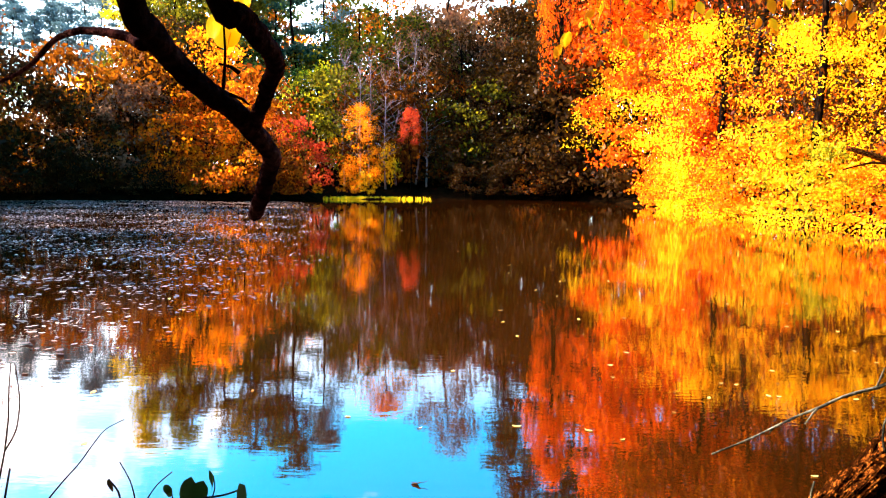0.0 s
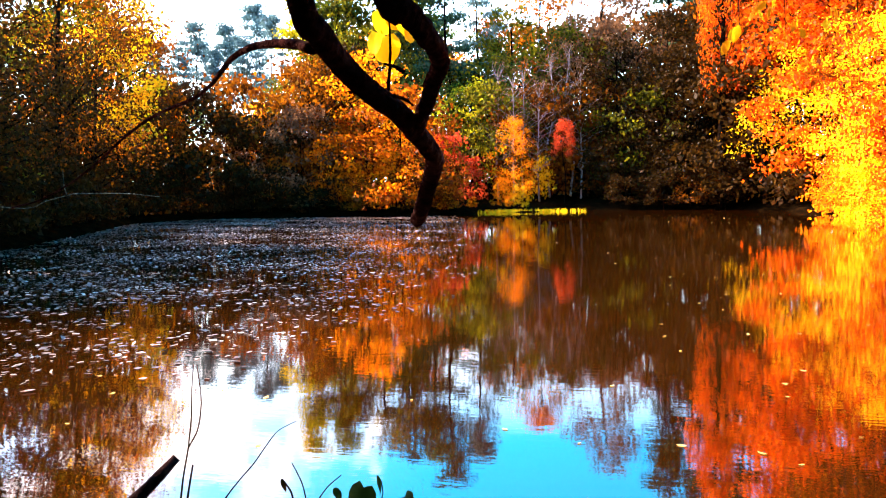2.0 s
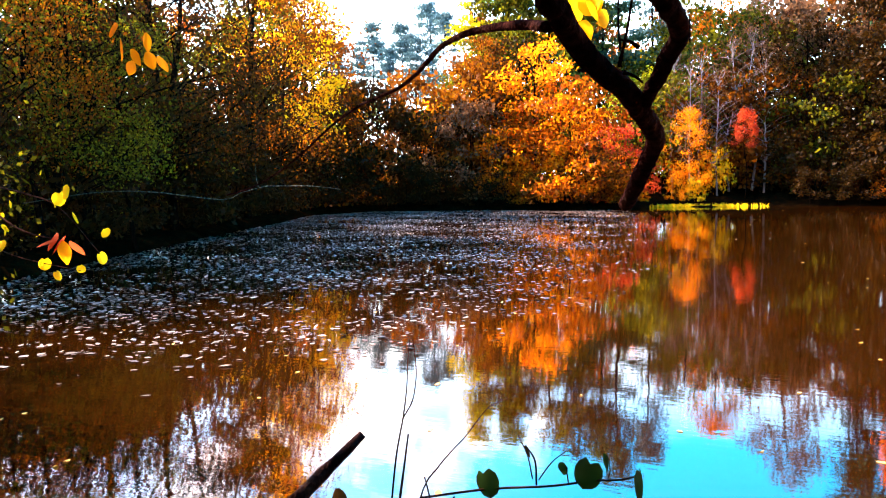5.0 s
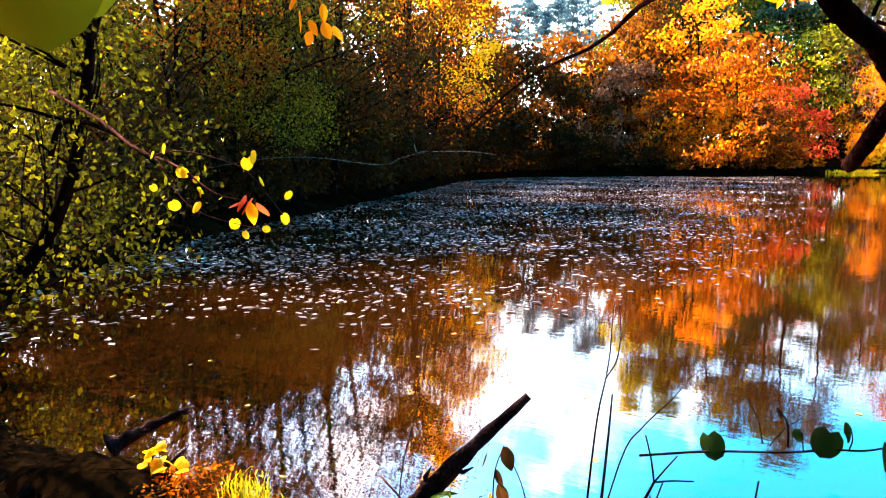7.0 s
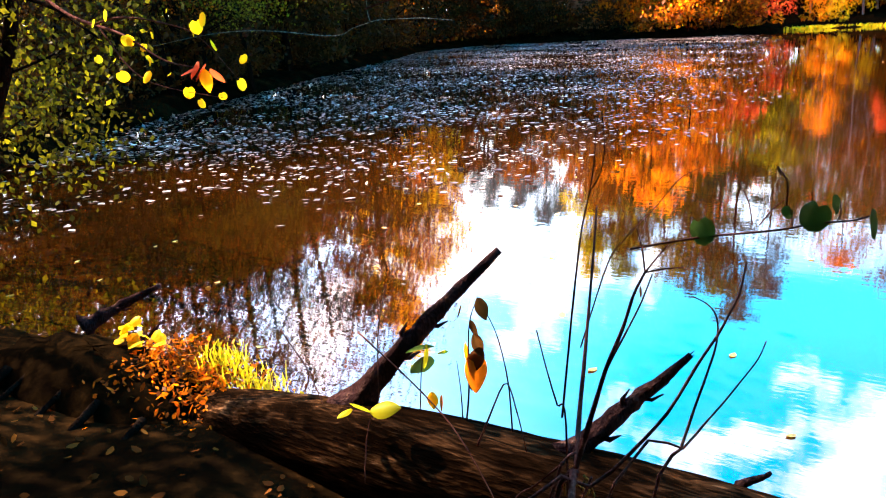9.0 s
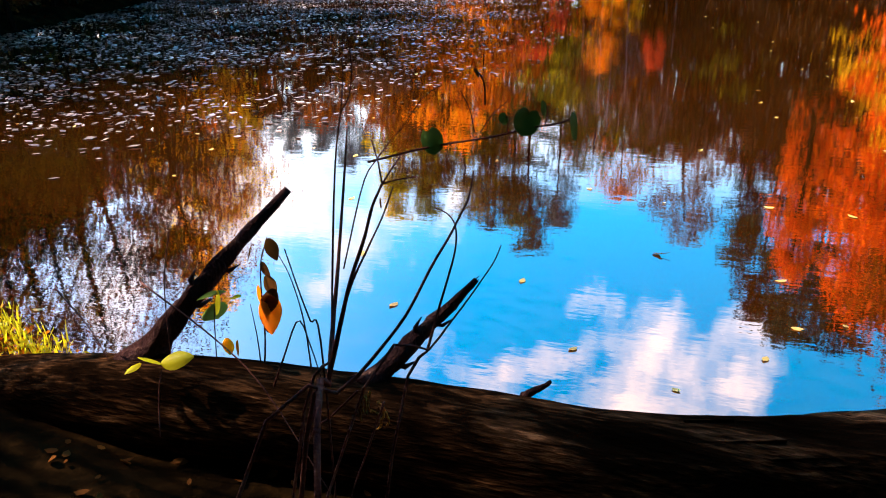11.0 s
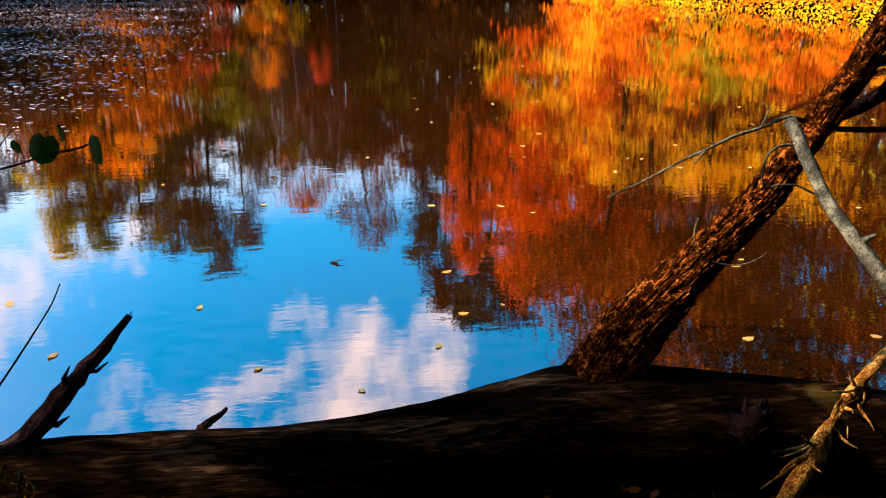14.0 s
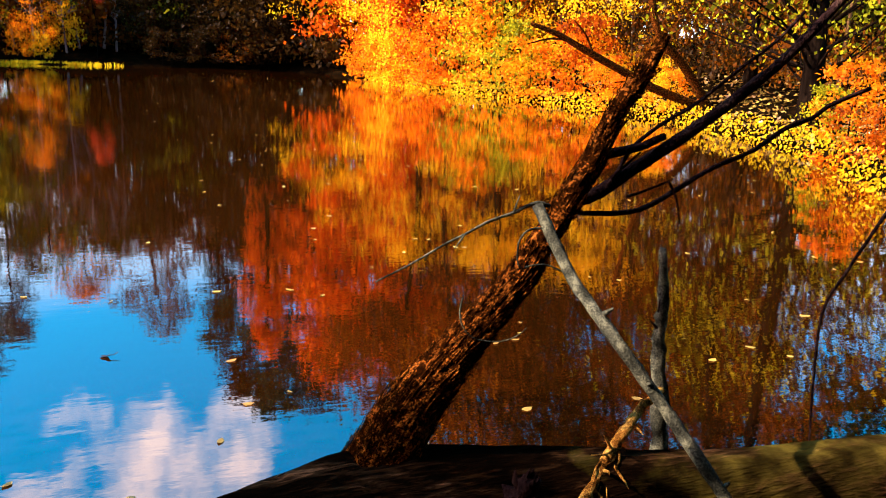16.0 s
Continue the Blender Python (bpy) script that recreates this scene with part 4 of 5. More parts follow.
ragged_trunk(LEAN, [0.13, 0.112, 0.098, 0.08, 0.064, 0.054, 0.05, 0.046, 0.04], 31, "trunk", M_BARK_RED, 900, "shaggy reddish-brown bark")
ragged_trunk(TOP, [0.036, 0.044, 0.046, 0.04, 0.036, 0.033, 0.031, 0.027, 0.013], 32, "broken_top", M_BARK_RED, 200, "dark splintered upper trunk")
for pts, r0, r1 in (
    ([(2.124, 3.120, 1.456), (2.232, 3.140, 1.469), (2.390, 3.160, 1.552), (2.554, 3.180, 1.638), (2.743, 3.200, 1.747), (2.936, 3.220, 1.870), (3.109, 3.240, 1.995), (3.276, 3.260, 2.144), (3.457, 3.280, 2.296)], 0.026, 0.017), ([(2.139, 3.120, 1.410), (2.351, 3.140, 1.400), (2.476, 3.160, 1.419), (2.623, 3.180, 1.485), (2.775, 3.200, 1.552), (2.958, 3.220, 1.611), (3.117, 3.240, 1.694), (3.262, 3.260, 1.736), (3.375, 3.280, 1.790), (3.585, 3.300, 1.858)], 0.010, 0.009), ([(2.271, 3.120, 1.505), (2.321, 3.140, 1.556), (2.381, 3.160, 1.631), (2.498, 3.180, 1.707), (2.664, 3.200, 1.790), (2.853, 3.220, 1.918), (3.026, 3.240, 2.029), (3.151, 3.260, 2.138)], 0.008, 0.006), ([(2.248, 3.120, 1.613), (2.346, 3.140, 1.624), (2.436, 3.160, 1.641), (2.520, 3.180, 1.668)], 0.019, 0.013),
    ([(2.353, 3.120, 1.462), (2.454, 3.140, 1.484), (2.549, 3.160, 1.508)], 0.006, 0.003), ([(2.519, 3.120, 1.515), (2.577, 3.140, 1.441), (2.617, 3.160, 1.347)], 0.005, 0.003), ([(2.279, 3.120, 1.530), (2.342, 3.140, 1.566), (2.417, 3.160, 1.615)], 0.006, 0.003),
):
    branch("branch", pts, r0, r1, M_STUB, dead, seed=len(pts))
branch("twig", [(1.988, 3.000, 1.461), (1.943, 3.000, 1.473), (1.899, 3.000, 1.460), (1.862, 3.000, 1.443), (1.777, 3.000, 1.417), (1.704, 3.000, 1.381), (1.631, 3.000, 1.348), (1.523, 3.000, 1.290), (1.413, 3.000, 1.240)], 0.007, 0.003, M_STICK, dead, 6, seed=6, label="pale bare twig")
for a, b in (((1.86, 3.0, 1.44), (1.88, 3.0, 1.5)), ((1.7, 3.0, 1.38), (1.66, 2.98, 1.34)), ((1.58, 3.0, 1.32), (1.57, 3.0, 1.30))):
    branch("twig", [a, tuple((p + q) / 2 for p, q in zip(a, b)), b], 0.004, 0.002, M_STICK, dead, 5)
branch("vine", [(1.686, 2.960, 1.183), (1.679, 2.960, 1.137), (1.691, 2.960, 1.089), (1.726, 2.960, 1.049), (1.775, 2.960, 1.031), (1.834, 2.960, 1.026), (1.883, 2.960, 1.040), (1.917, 2.960, 1.065)], 0.003, 0.002, M_STICK, dead, 6, 40, label="thin curled vine")
branch("vine", [(1.953, 2.960, 1.400), (1.895, 2.960, 1.392), (1.866, 2.960, 1.348), (1.875, 2.960, 1.274), (1.924, 2.960, 1.277), (1.974, 2.960, 1.275), (2.037, 2.960, 1.247)], 0.004, 0.003, M_STICK, dead, 6, 40, label="thin curled vine")

# ---- grey pole leaning on the dead tree, and the splintered branch ----
pole = thing("stick", (0, 0, 0), "long grey bare stick leaning against the dead tree", "stick")
branch("shaft", [(1.93, 2.97, 1.47), (1.97, 2.8, 1.29), (2.02, 2.6, 1.15), (2.13, 2.5, 0.98), (2.2, 2.4, 0.85), (2.36, 2.3, 0.6), (2.46, 2.22, 0.36)], 0.0185, 0.018, M_STICK, pole, 10, 40, 0.07, 4)
for p, q in (((2.0, 2.66, 1.2), (2.03, 2.64, 1.23)), ((2.1, 2.53, 1.03), (2.08, 2.5, 1.05)), ((2.25, 2.36, 0.77), (2.28, 2.36, 0.79))):
    branch("knot", [p, tuple((a + b) / 2 for a, b in zip(p, q)), q], 0.012, 0.004, M_STICK, pole, 6)

snag = thing("splintered_branch", (0, 0, 0), "peeled splintered branch standing over the log, sunlit yellow", "branch")
branch("upright", [(2.68, 3.2, 0.35), (2.66, 3.22, 0.62), (2.65, 3.25, 0.83), (2.65, 3.25, 1.02), (2.62, 3.25, 1.23)], 0.042, 0.014, M_STICK, snag, 9, 24, 0.22, 7, "rough grey-brown upright stub")
branch("shard", [(2.66, 3.2, 0.66), (2.45, 3.02, 0.7), (2.29, 2.9, 0.67), (2.16, 2.82, 0.59), (2.02, 2.7, 0.52), (1.9, 2.62, 0.38)], 0.014, 0.026, M_PEEL, snag, 8, 26, 0.2, 8, "torn bright inner wood")
shard_rng = np.random.default_rng(5)
for k in range(34):
    f = shard_rng.random()
    p = np.array([2.34, 2.94, 0.68]) * (1 - f) + np.array([1.98, 2.68, 0.5]) * f
    q = p + shard_rng.normal(size=3) * (0.06, 0.04, 0.05) + np.array([-0.07, -0.04, -0.04])
    branch("splinter", [p, (p + q) / 2 + shard_rng.normal(size=3) * 0.008, q], 0.009, 0.001, M_PEEL, snag, 5, 6)

for k in range(9):
    p = np.array([2.64, 3.25, 0.62 + 0.07 * k])
    q = p + shard_rng.normal(size=3) * (0.03, 0.02, 0.02) + np.array([0, 0, 0.05])
    branch("splinter", [p, (p + q) / 2, q], 0.009, 0.001, M_STUB, snag, 5, 6)
twig = thing("bare_twig", (0, 0, 0), "thin dark bare twig slanting down behind the log", "twig")
branch("stem", [(4.75, 3.4, 2.2), (4.4, 3.4, 1.83), (4.07, 3.4, 1.47), (3.96, 3.4, 1.35), (3.85, 3.4, 1.19), (3.74, 3.4, 1.02), (3.64, 3.4, 0.81), (3.58, 3.3, 0.3), (3.55, 3.2, 0.0)], 0.012, 0.005, M_STUB, twig, 6)
twig = thing("bare_twig", (0, 0, 0), "pale thin twig standing in the water behind the log", "twig")
branch("stem", [(2.87, 3.6, 1.11), (2.9, 3.6, 0.89), (2.9, 3.6, 0.67), (2.93, 3.55, 0.3), (2.93, 3.5, -0.1)], 0.004, 0.004, M_STICK, twig, 6)
stake = thing("stump", (4.02, 3.2, 0.1), "small grey weathered stump behind the log", "stump")
v, f = tube([(0, 0, 0), (0.0, 0, 0.2), (-0.01, 0, 0.4), (-0.03, 0.01, 0.52)], [0.06, 0.05, 0.045, 0.02], 10, np.random.default_rng(3), 0.12)
part_mesh("stump_body", mesh_from("stump_body", v, f, M_STICK, True), stake)

# ---- dead limb hanging before the water ----
limb = thing("hanging_limb", (0, 0, 0), "dark crooked dead limb hanging down over the bank", "branch")
branch("main_limb", [(0.475, 1.236, 2.572), (0.477, 1.308, 2.260), (0.479, 1.380, 2.129), (0.480, 1.404, 2.115), (0.481, 1.440, 2.101), (0.488, 1.482, 2.085), (0.505, 1.529, 2.066), (0.508, 1.562, 2.054), (0.511, 1.586, 2.045), (0.512, 1.618, 2.032), (0.501, 1.653, 2.019), (0.486, 1.692, 2.004), (0.470, 1.735, 1.987), (0.447, 1.792, 1.965)], 0.0098, 0.0088, M_LIMB, limb, 14, 70, 0.05, 11)
branch("fork", [(0.479, 1.338, 2.535), (0.509, 1.359, 2.242), (0.539, 1.380, 2.129), (0.549, 1.387, 2.121), (0.554, 1.403, 2.115), (0.556, 1.417, 2.110), (0.559, 1.432, 2.104), (0.559, 1.448, 2.098), (0.556, 1.459, 2.093), (0.545, 1.481, 2.085), (0.536, 1.504, 2.076), (0.524, 1.529, 2.067), (0.514, 1.553, 2.057)], 0.0095, 0.006, M_LIMB, limb, 12, 60, 0.05, 12)
branch("arched_branch", [(0.470, 1.420, 2.105), (0.421, 1.500, 2.126), (0.350, 1.600, 2.148), (0.268, 1.720, 2.170), (0.180, 1.840, 2.182), (0.110, 1.930, 2.177), (0.067, 1.980, 2.170), (-0.010, 2.060, 2.162), (-0.092, 2.130, 2.158), (-0.199, 2.220, 2.151), (-0.344, 2.340, 2.126), (-0.467, 2.400, 2.072), (-0.591, 2.460, 2.027), (-0.726, 2.520, 1.991), (-0.860, 2.580, 1.973)], 0.0046, 0.0022, M_LIMB, limb, 8, 80, 0.04, 13)
for a, b, r in (((0.507, 1.486, 2.083), (0.538, 1.390, 2.120), 0.0016), ((0.508, 1.498, 2.079), (0.520, 1.515, 2.072), 0.0018), ((0.556, 1.421, 2.108), (0.559, 1.390, 2.120), 0.004), ((0.484, 1.491, 2.081), (0.472, 1.489, 2.082), 0.003), ((0.489, 1.483, 2.084), (0.476, 1.464, 2.092), 0.002), ((0.527, 1.463, 2.092), (0.515, 1.450, 2.097), 0.002)):
    branch("spur", [a, tuple((p + q) / 2 + 0.001 for p, q in zip(a, b)), b], r, r * 0.4, M_LIMB, limb, 6)
near_rng = random.Random(8)

# ---- leaves hanging from the tree overhead ----
sprig = thing("leafy_twig", (0, 0, 0), "thin hanging twig with bright yellow leaves", "twig", "hanging twigs")
branch("stem", [(0.172, 2.600, 2.669), (0.166, 2.600, 2.513), (0.162, 2.600, 2.415), (0.159, 2.600, 2.366)], 0.003, 0.001, M_TWIG, sprig, 5)
for p in ((0.198, 2.600, 2.393), (0.213, 2.600, 2.381), (0.161, 2.600, 2.356), (0.171, 2.600, 2.331), (0.141, 2.600, 2.365), (0.188, 2.600, 2.415), (0.156, 2.600, 2.409)):
    leaf_at(sprig, p, near_rng.uniform(0.05, 0.065), B_YHEART, near_rng, -75)
sprig = thing("leafy_twig", (0, 0, 0), "thin hanging twig with one wide yellow-green leaf", "twig", "hanging twigs")
branch("stem", [(0.202, 1.019, 2.158), (0.215, 1.018, 2.127), (0.227, 1.016, 2.097)], 0.0016, 0.0008, M_TWIG, sprig, 5)
leaf_at(sprig, (0.227, 1.016, 2.097), 0.062, B_LIME, near_rng, -80, 30, 0)
leaf_at(sprig, (0.197, 1.036, 2.107), 0.05, B_LIME, near_rng, -70, 70, 0)
sprig = thing("leafy_twig", (0, 0, 0), "thin hanging twig with orange autumn leaves", "twig", "hanging twigs")
branch("stem", [(-2.6, 3.7, 3.5), (-2.4, 3.62, 3.0), (-2.28, 3.58, 2.75), (-2.2, 3.58, 2.62)], 0.005, 0.002, M_TWIG, sprig, 5)
for p in ((-2.2, 3.58, 2.64), (-2.3, 3.58, 2.66), (-2.14, 3.6, 2.62), (-2.38, 3.6, 2.72), (-2.26, 3.56, 2.6), (-2.42, 3.6, 2.8), (-2.24, 3.62, 2.74)):
    leaf_at(sprig, p, near_rng.uniform(0.085, 0.115), B_ORANGE, near_rng, -65)
for k in range(11):
    x0, y0 = 0.85 + 0.17 * k, 3.2 + 0.35 * near_rng.random()
    sprig = thing("leafy_twig", (0, 0, 0), "thin hanging twig with orange-yellow autumn leaves", "twig", "hanging twigs")
    z1 = near_rng.uniform(2.36, 2.6)
    branch("stem", [(x0 - 0.1, y0, 3.2), (x0 - 0.03, y0, 2.9), (x0, y0, z1)], 0.004, 0.0012, M_TWIG, sprig, 5)
    for j in range(22):
        z = z1 + 0.6 * (j / 22) ** 1.2
        leaf_at(sprig, (x0 - 0.03 * (z - z1) + near_rng.uniform(-0.09, 0.09), y0 + near_rng.uniform(-0.08, 0.08), z), near_rng.uniform(0.03, 0.05), near_rng.choice([B_ORANGE, B_ORANGE, B_YELLOW]), near_rng, -70)

# ---- leafy branch reaching over the water, with one red leaf ----
bough = thing("leafy_branch", (0, 0, 0), "drooping branch with yellow leaves and one red leaf", "branch")
branch("stem", [(-5.2, 3.7, 2.5), (-4.2, 3.5, 2.25), (-3.3, 3.2, 2.05), (-2.7, 3.05, 1.95), (-2.35, 3.0, 1.83), (-2.1, 3.0, 1.79)], 0.014, 0.002, M_TWIG, bough, 6)
branch("stem", [(-3.0, 3.1, 2.0), (-2.6, 3.0, 2.02), (-2.3, 3.0, 1.98), (-2.1, 3.0, 1.92), (-1.88, 3.0, 1.74)], 0.006, 0.0015, M_TWIG, bough, 5)
branch("stem", [(-2.9, 3.08, 1.98), (-2.6, 3.0, 1.8), (-2.4, 3.0, 1.72), (-2.0, 3.0, 1.67)], 0.005, 0.0015, M_TWIG, bough, 5)
for p in ((-2.0, 3.0, 1.69), (-1.85, 3.0, 1.84), (-1.89, 3.0, 1.74), (-2.14, 3.0, 1.66), (-2.21, 3.0, 1.71), (-2.58, 3.0, 1.93), (-2.41, 3.0, 1.95), (-2.44, 3.0, 1.84), (-2.02, 3.0, 1.9), (-2.07, 3.0, 2.01), (-2.68, 3.0, 1.78), (-2.6, 3.0, 1.94),
          (-2.45, 3.0, 1.85), (-2.48, 3.0, 1.78), (-2.1, 3.0, 1.98), (-2.13, 3.0, 1.96), (-2.5, 3.02, 1.9), (-2.8, 3.05, 1.9), (-2.9, 3.05, 2.02), (-3.0, 3.1, 1.85), (-2.75, 3.03, 2.05)):
    leaf_at(bough, p, near_rng.uniform(0.03, 0.055), near_rng.choice([B_YHEART, B_YHEART, B_LIME]), near_rng, -70)
for p in ((-2.08, 3.0, 1.81), (-2.12, 3.0, 1.80), (-2.05, 3.0, 1.79), (-2.14, 3.01, 1.82)):
    leaf_at(bough, p, 0.085, B_RED, near_rng, -20)
leaf_at(bough, (-2.09, 2.99, 1.79), 0.1, B_ORANGE, near_rng, -70)

# ---- bare stems and small plants at the log ----
clump = thing("bare_shrub", (0, 0, 0), "clump of thin reddish bare stems with a few green heart-shaped leaves", "shrub")
STEMS = [
    ([(0.543, 0.816, 0.360), (0.384, 1.228, 1.460), (0.333, 1.360, 1.535), (0.316, 1.404, 1.560), (0.302, 1.448, 1.596), (0.288, 1.492, 1.637), (0.274, 1.536, 1.681), (0.259, 1.580, 1.721)], 0.0036, 0.001),
    ([(0.203, 1.240, 0.360), (0.303, 1.331, 1.390), (0.335, 1.360, 1.544), (0.346, 1.370, 1.597), (0.352, 1.380, 1.629), (0.363, 1.390, 1.666), (0.368, 1.400, 1.693), (0.374, 1.410, 1.711)], 0.003, 0.0012),
    ([(0.214, 1.152, 0.360), (0.305, 1.317, 1.410), (0.334, 1.370, 1.558), (0.345, 1.390, 1.614), (0.356, 1.410, 1.648), (0.363, 1.430, 1.672), (0.367, 1.450, 1.696)], 0.0018, 0.0007),
    ([(0.014, 1.000, 0.360), (0.285, 1.242, 1.447), (0.372, 1.320, 1.557), (0.391, 1.337, 1.581), (0.414, 1.354, 1.614), (0.431, 1.371, 1.652), (0.442, 1.389, 1.675), (0.446, 1.406, 1.688), (0.449, 1.423, 1.700), (0.449, 1.440, 1.720)], 0.002, 0.0008),
    ([(0.306, 1.153, 0.360), (0.384, 1.355, 1.407), (0.409, 1.420, 1.551), (0.414, 1.433, 1.580), (0.421, 1.447, 1.614), (0.424, 1.460, 1.637), (0.420, 1.473, 1.654), (0.408, 1.487, 1.661), (0.390, 1.500, 1.662)], 0.0018, 0.0006),
    ([(0.156, 0.963, 0.360), (0.351, 1.309, 1.454), (0.413, 1.420, 1.551), (0.422, 1.436, 1.565), (0.435, 1.452, 1.584), (0.445, 1.468, 1.600), (0.455, 1.484, 1.617), (0.458, 1.500, 1.629)], 0.0015, 0.0006),
    ([(0.374, 1.410, 1.711), (0.383, 1.410, 1.724), (0.393, 1.410, 1.738)], 0.0009, 0.0006), ([(0.374, 1.410, 1.711), (0.371, 1.410, 1.731), (0.366, 1.410, 1.750)], 0.0009, 0.0006), ([(0.374, 1.410, 1.711), (0.389, 1.410, 1.716), (0.407, 1.410, 1.720)], 0.0009, 0.0006),
    ([(0.206, 1.600, 1.437), (0.222, 1.600, 1.600), (0.232, 1.600, 1.683), (0.242, 1.600, 1.731)], 0.0016, 0.0009), ([(0.242, 1.600, 1.731), (0.254, 1.600, 1.752), (0.259, 1.600, 1.777), (0.259, 1.600, 1.795), (0.256, 1.600, 1.822)], 0.0009, 0.0005), ([(0.242, 1.600, 1.731), (0.247, 1.600, 1.764), (0.249, 1.600, 1.795), (0.252, 1.600, 1.822)], 0.0009, 0.0005),
    ([(0.231, 1.600, 1.538), (0.264, 1.600, 1.648), (0.284, 1.600, 1.680), (0.301, 1.600, 1.701), (0.318, 1.600, 1.720), (0.332, 1.600, 1.739), (0.345, 1.600, 1.755), (0.358, 1.600, 1.763), (0.366, 1.600, 1.767)], 0.001, 0.0004),
    ([(0.305, 1.380, 0.360), (0.305, 1.400, 1.241), (0.305, 1.400, 1.541), (0.295, 1.400, 1.572), (0.285, 1.400, 1.605), (0.275, 1.400, 1.643)], 0.0014, 0.0006),
    ([(0.357, 1.420, 1.727), (0.416, 1.420, 1.744), (0.472, 1.420, 1.756), (0.503, 1.420, 1.765), (0.524, 1.420, 1.769), (0.540, 1.420, 1.775)], 0.0011, 0.0007),
    ([(0.500, 1.300, 1.805), (0.499, 1.300, 1.820), (0.493, 1.300, 1.829)], 0.0007, 0.0005),
    ([(0.501, 1.420, 1.764), (0.501, 1.420, 1.771), (0.502, 1.420, 1.778)], 0.0006, 0.0004), ([(0.515, 1.420, 1.767), (0.517, 1.420, 1.775), (0.516, 1.420, 1.784)], 0.0006, 0.0004), ([(0.485, 1.420, 1.760), (0.484, 1.420, 1.767), (0.483, 1.420, 1.774)], 0.0006, 0.0004), ([(0.456, 1.420, 1.759), (0.452, 1.420, 1.777), (0.444, 1.420, 1.793)], 0.0006, 0.0004), ([(0.461, 1.420, 1.759), (0.472, 1.420, 1.775), (0.484, 1.420, 1.786)], 0.0006, 0.0004),
]
for pts, r, tip in STEMS:
    branch("stem", pts, r, tip, M_TWIG, clump, 7, 30, 0.05)
for p, size, turn, lean in (((0.414, 1.420, 1.757), 0.02, 170, 20), ((0.483, 1.420, 1.774), 0.009, -20, 40), ((0.502, 1.420, 1.778), 0.02, 175, -15), ((0.516, 1.420, 1.784), 0.013, -60, 35), ((0.540, 1.420, 1.777), 0.02, -90, -10)):
    leaf_at(clump, p, size, B_HEART, near_rng, -62, turn, lean)
leaf_at(clump, (0.367, 1.420, 1.695), 0.011, B_DRY, near_rng, -85)
leaf_at(clump, (0.493, 1.3, 1.829), 0.008, B_DRY, near_rng, -30)

TWIGS = [
    [(-0.12, 2.3, 0.89), (-0.2, 2.3, 0.8), (-0.27, 2.3, 0.72), (-0.4, 2.35, 0.4)],
    [(-0.05, 2.3, 0.87), (-0.11, 2.3, 0.7), (-0.16, 2.3, 0.56), (-0.2, 2.32, 0.35)],
    [(-0.494, 2.500, 0.721), (-0.451, 2.500, 0.825), (-0.392, 2.500, 0.950), (-0.358, 2.500, 0.867), (-0.330, 2.500, 0.750)],
    [(-1.01, 2.6, 0.95), (-0.75, 2.6, 0.78), (-0.56, 2.55, 0.66), (-0.3, 2.45, 0.4)],
    [(-1.54, 2.75, 0.8), (-1.42, 2.75, 0.66), (-1.3, 2.7, 0.55)],
    [(-1.02, 2.78, 1.06), (-1.06, 2.76, 0.86), (-1.05, 2.72, 0.55)],
]
for pts in TWIGS:
    twig = thing("bare_twig", (0, 0, 0), "thin bare twig standing against the log", "twig", "twigs at the log")
    branch("stem", pts, 0.0035, 0.0015, M_TWIG, twig, 6, 16, 0.05)

seedling = thing("seedling", (0, 0, 0), "small seedling with drooping brown and yellow leaves", "plant")
branch("stem", [(-0.731, 2.800, 0.554), (-0.710, 2.800, 0.707), (-0.703, 2.800, 0.892), (-0.692, 2.800, 0.981), (-0.660, 2.800, 1.065)], 0.004, 0.0015, M_TWIG, seedling, 5, 24)
branch("stem", [(-0.542, 2.800, 0.587), (-0.555, 2.800, 0.784), (-0.591, 2.800, 0.940), (-0.644, 2.800, 1.041)], 0.0035, 0.0012, M_TWIG, seedling, 5, 24)
branch("stem", [(-0.739, 2.800, 0.597), (-0.742, 2.800, 0.704), (-0.753, 2.800, 0.817)], 0.003, 0.0012, M_TWIG, seedling, 5)
for p, size, me, turn, roll in (((-0.678, 2.800, 0.870), 0.135, B_AMBER, 50, 8), ((-0.715, 2.800, 0.891), 0.085, B_AMBER, -70, 10), ((-0.658, 2.800, 1.061), 0.075, B_DRY, 30, -20), ((-0.693, 2.800, 0.975), 0.065, B_DRY, -80, 20), ((-0.725, 2.800, 1.023), 0.05, B_DRY, -60, 0),
                                ((-0.683, 2.800, 0.929), 0.08, B_DRY, 70, -10), ((-0.656, 2.800, 0.886), 0.1, B_DRY, 40, 25), ((-0.864, 2.800, 0.674), 0.07, B_ORANGE, 20, 0), ((-0.822, 2.800, 0.670), 0.06, B_AMBER, -40, 0), ((-0.871, 2.800, 0.837), 0.075, B_LIME, -60, 10), ((-0.695, 2.800, 0.771), 0.05, B_DRY, 0, 0)):
    leaf_at(seedling, p, size, me, near_rng, -78, turn, roll)
seedling = thing("seedling", (0, 0, 0), "small seedling with bright yellow-green leaves", "plant")
branch("stem", [(-0.95, 2.5, 0.45), (-0.97, 2.55, 0.58), (-0.98, 2.6, 0.66)], 0.003, 0.0015, M_TWIG, seedling, 5)
for p, size, turn in (((-0.985, 2.6, 0.665), 0.115, -68), ((-0.98, 2.6, 0.66), 0.1, 88), ((-1.07, 2.6, 0.65), 0.06, 160)):
    leaf_at(seedling, p, size, B_LANCE, near_rng, 15, turn, 35 if turn < 100 else 0)
seedling = thing("seedling", (0, 0, 0), "slender seedling with two wide olive leaves beside the stub", "plant")
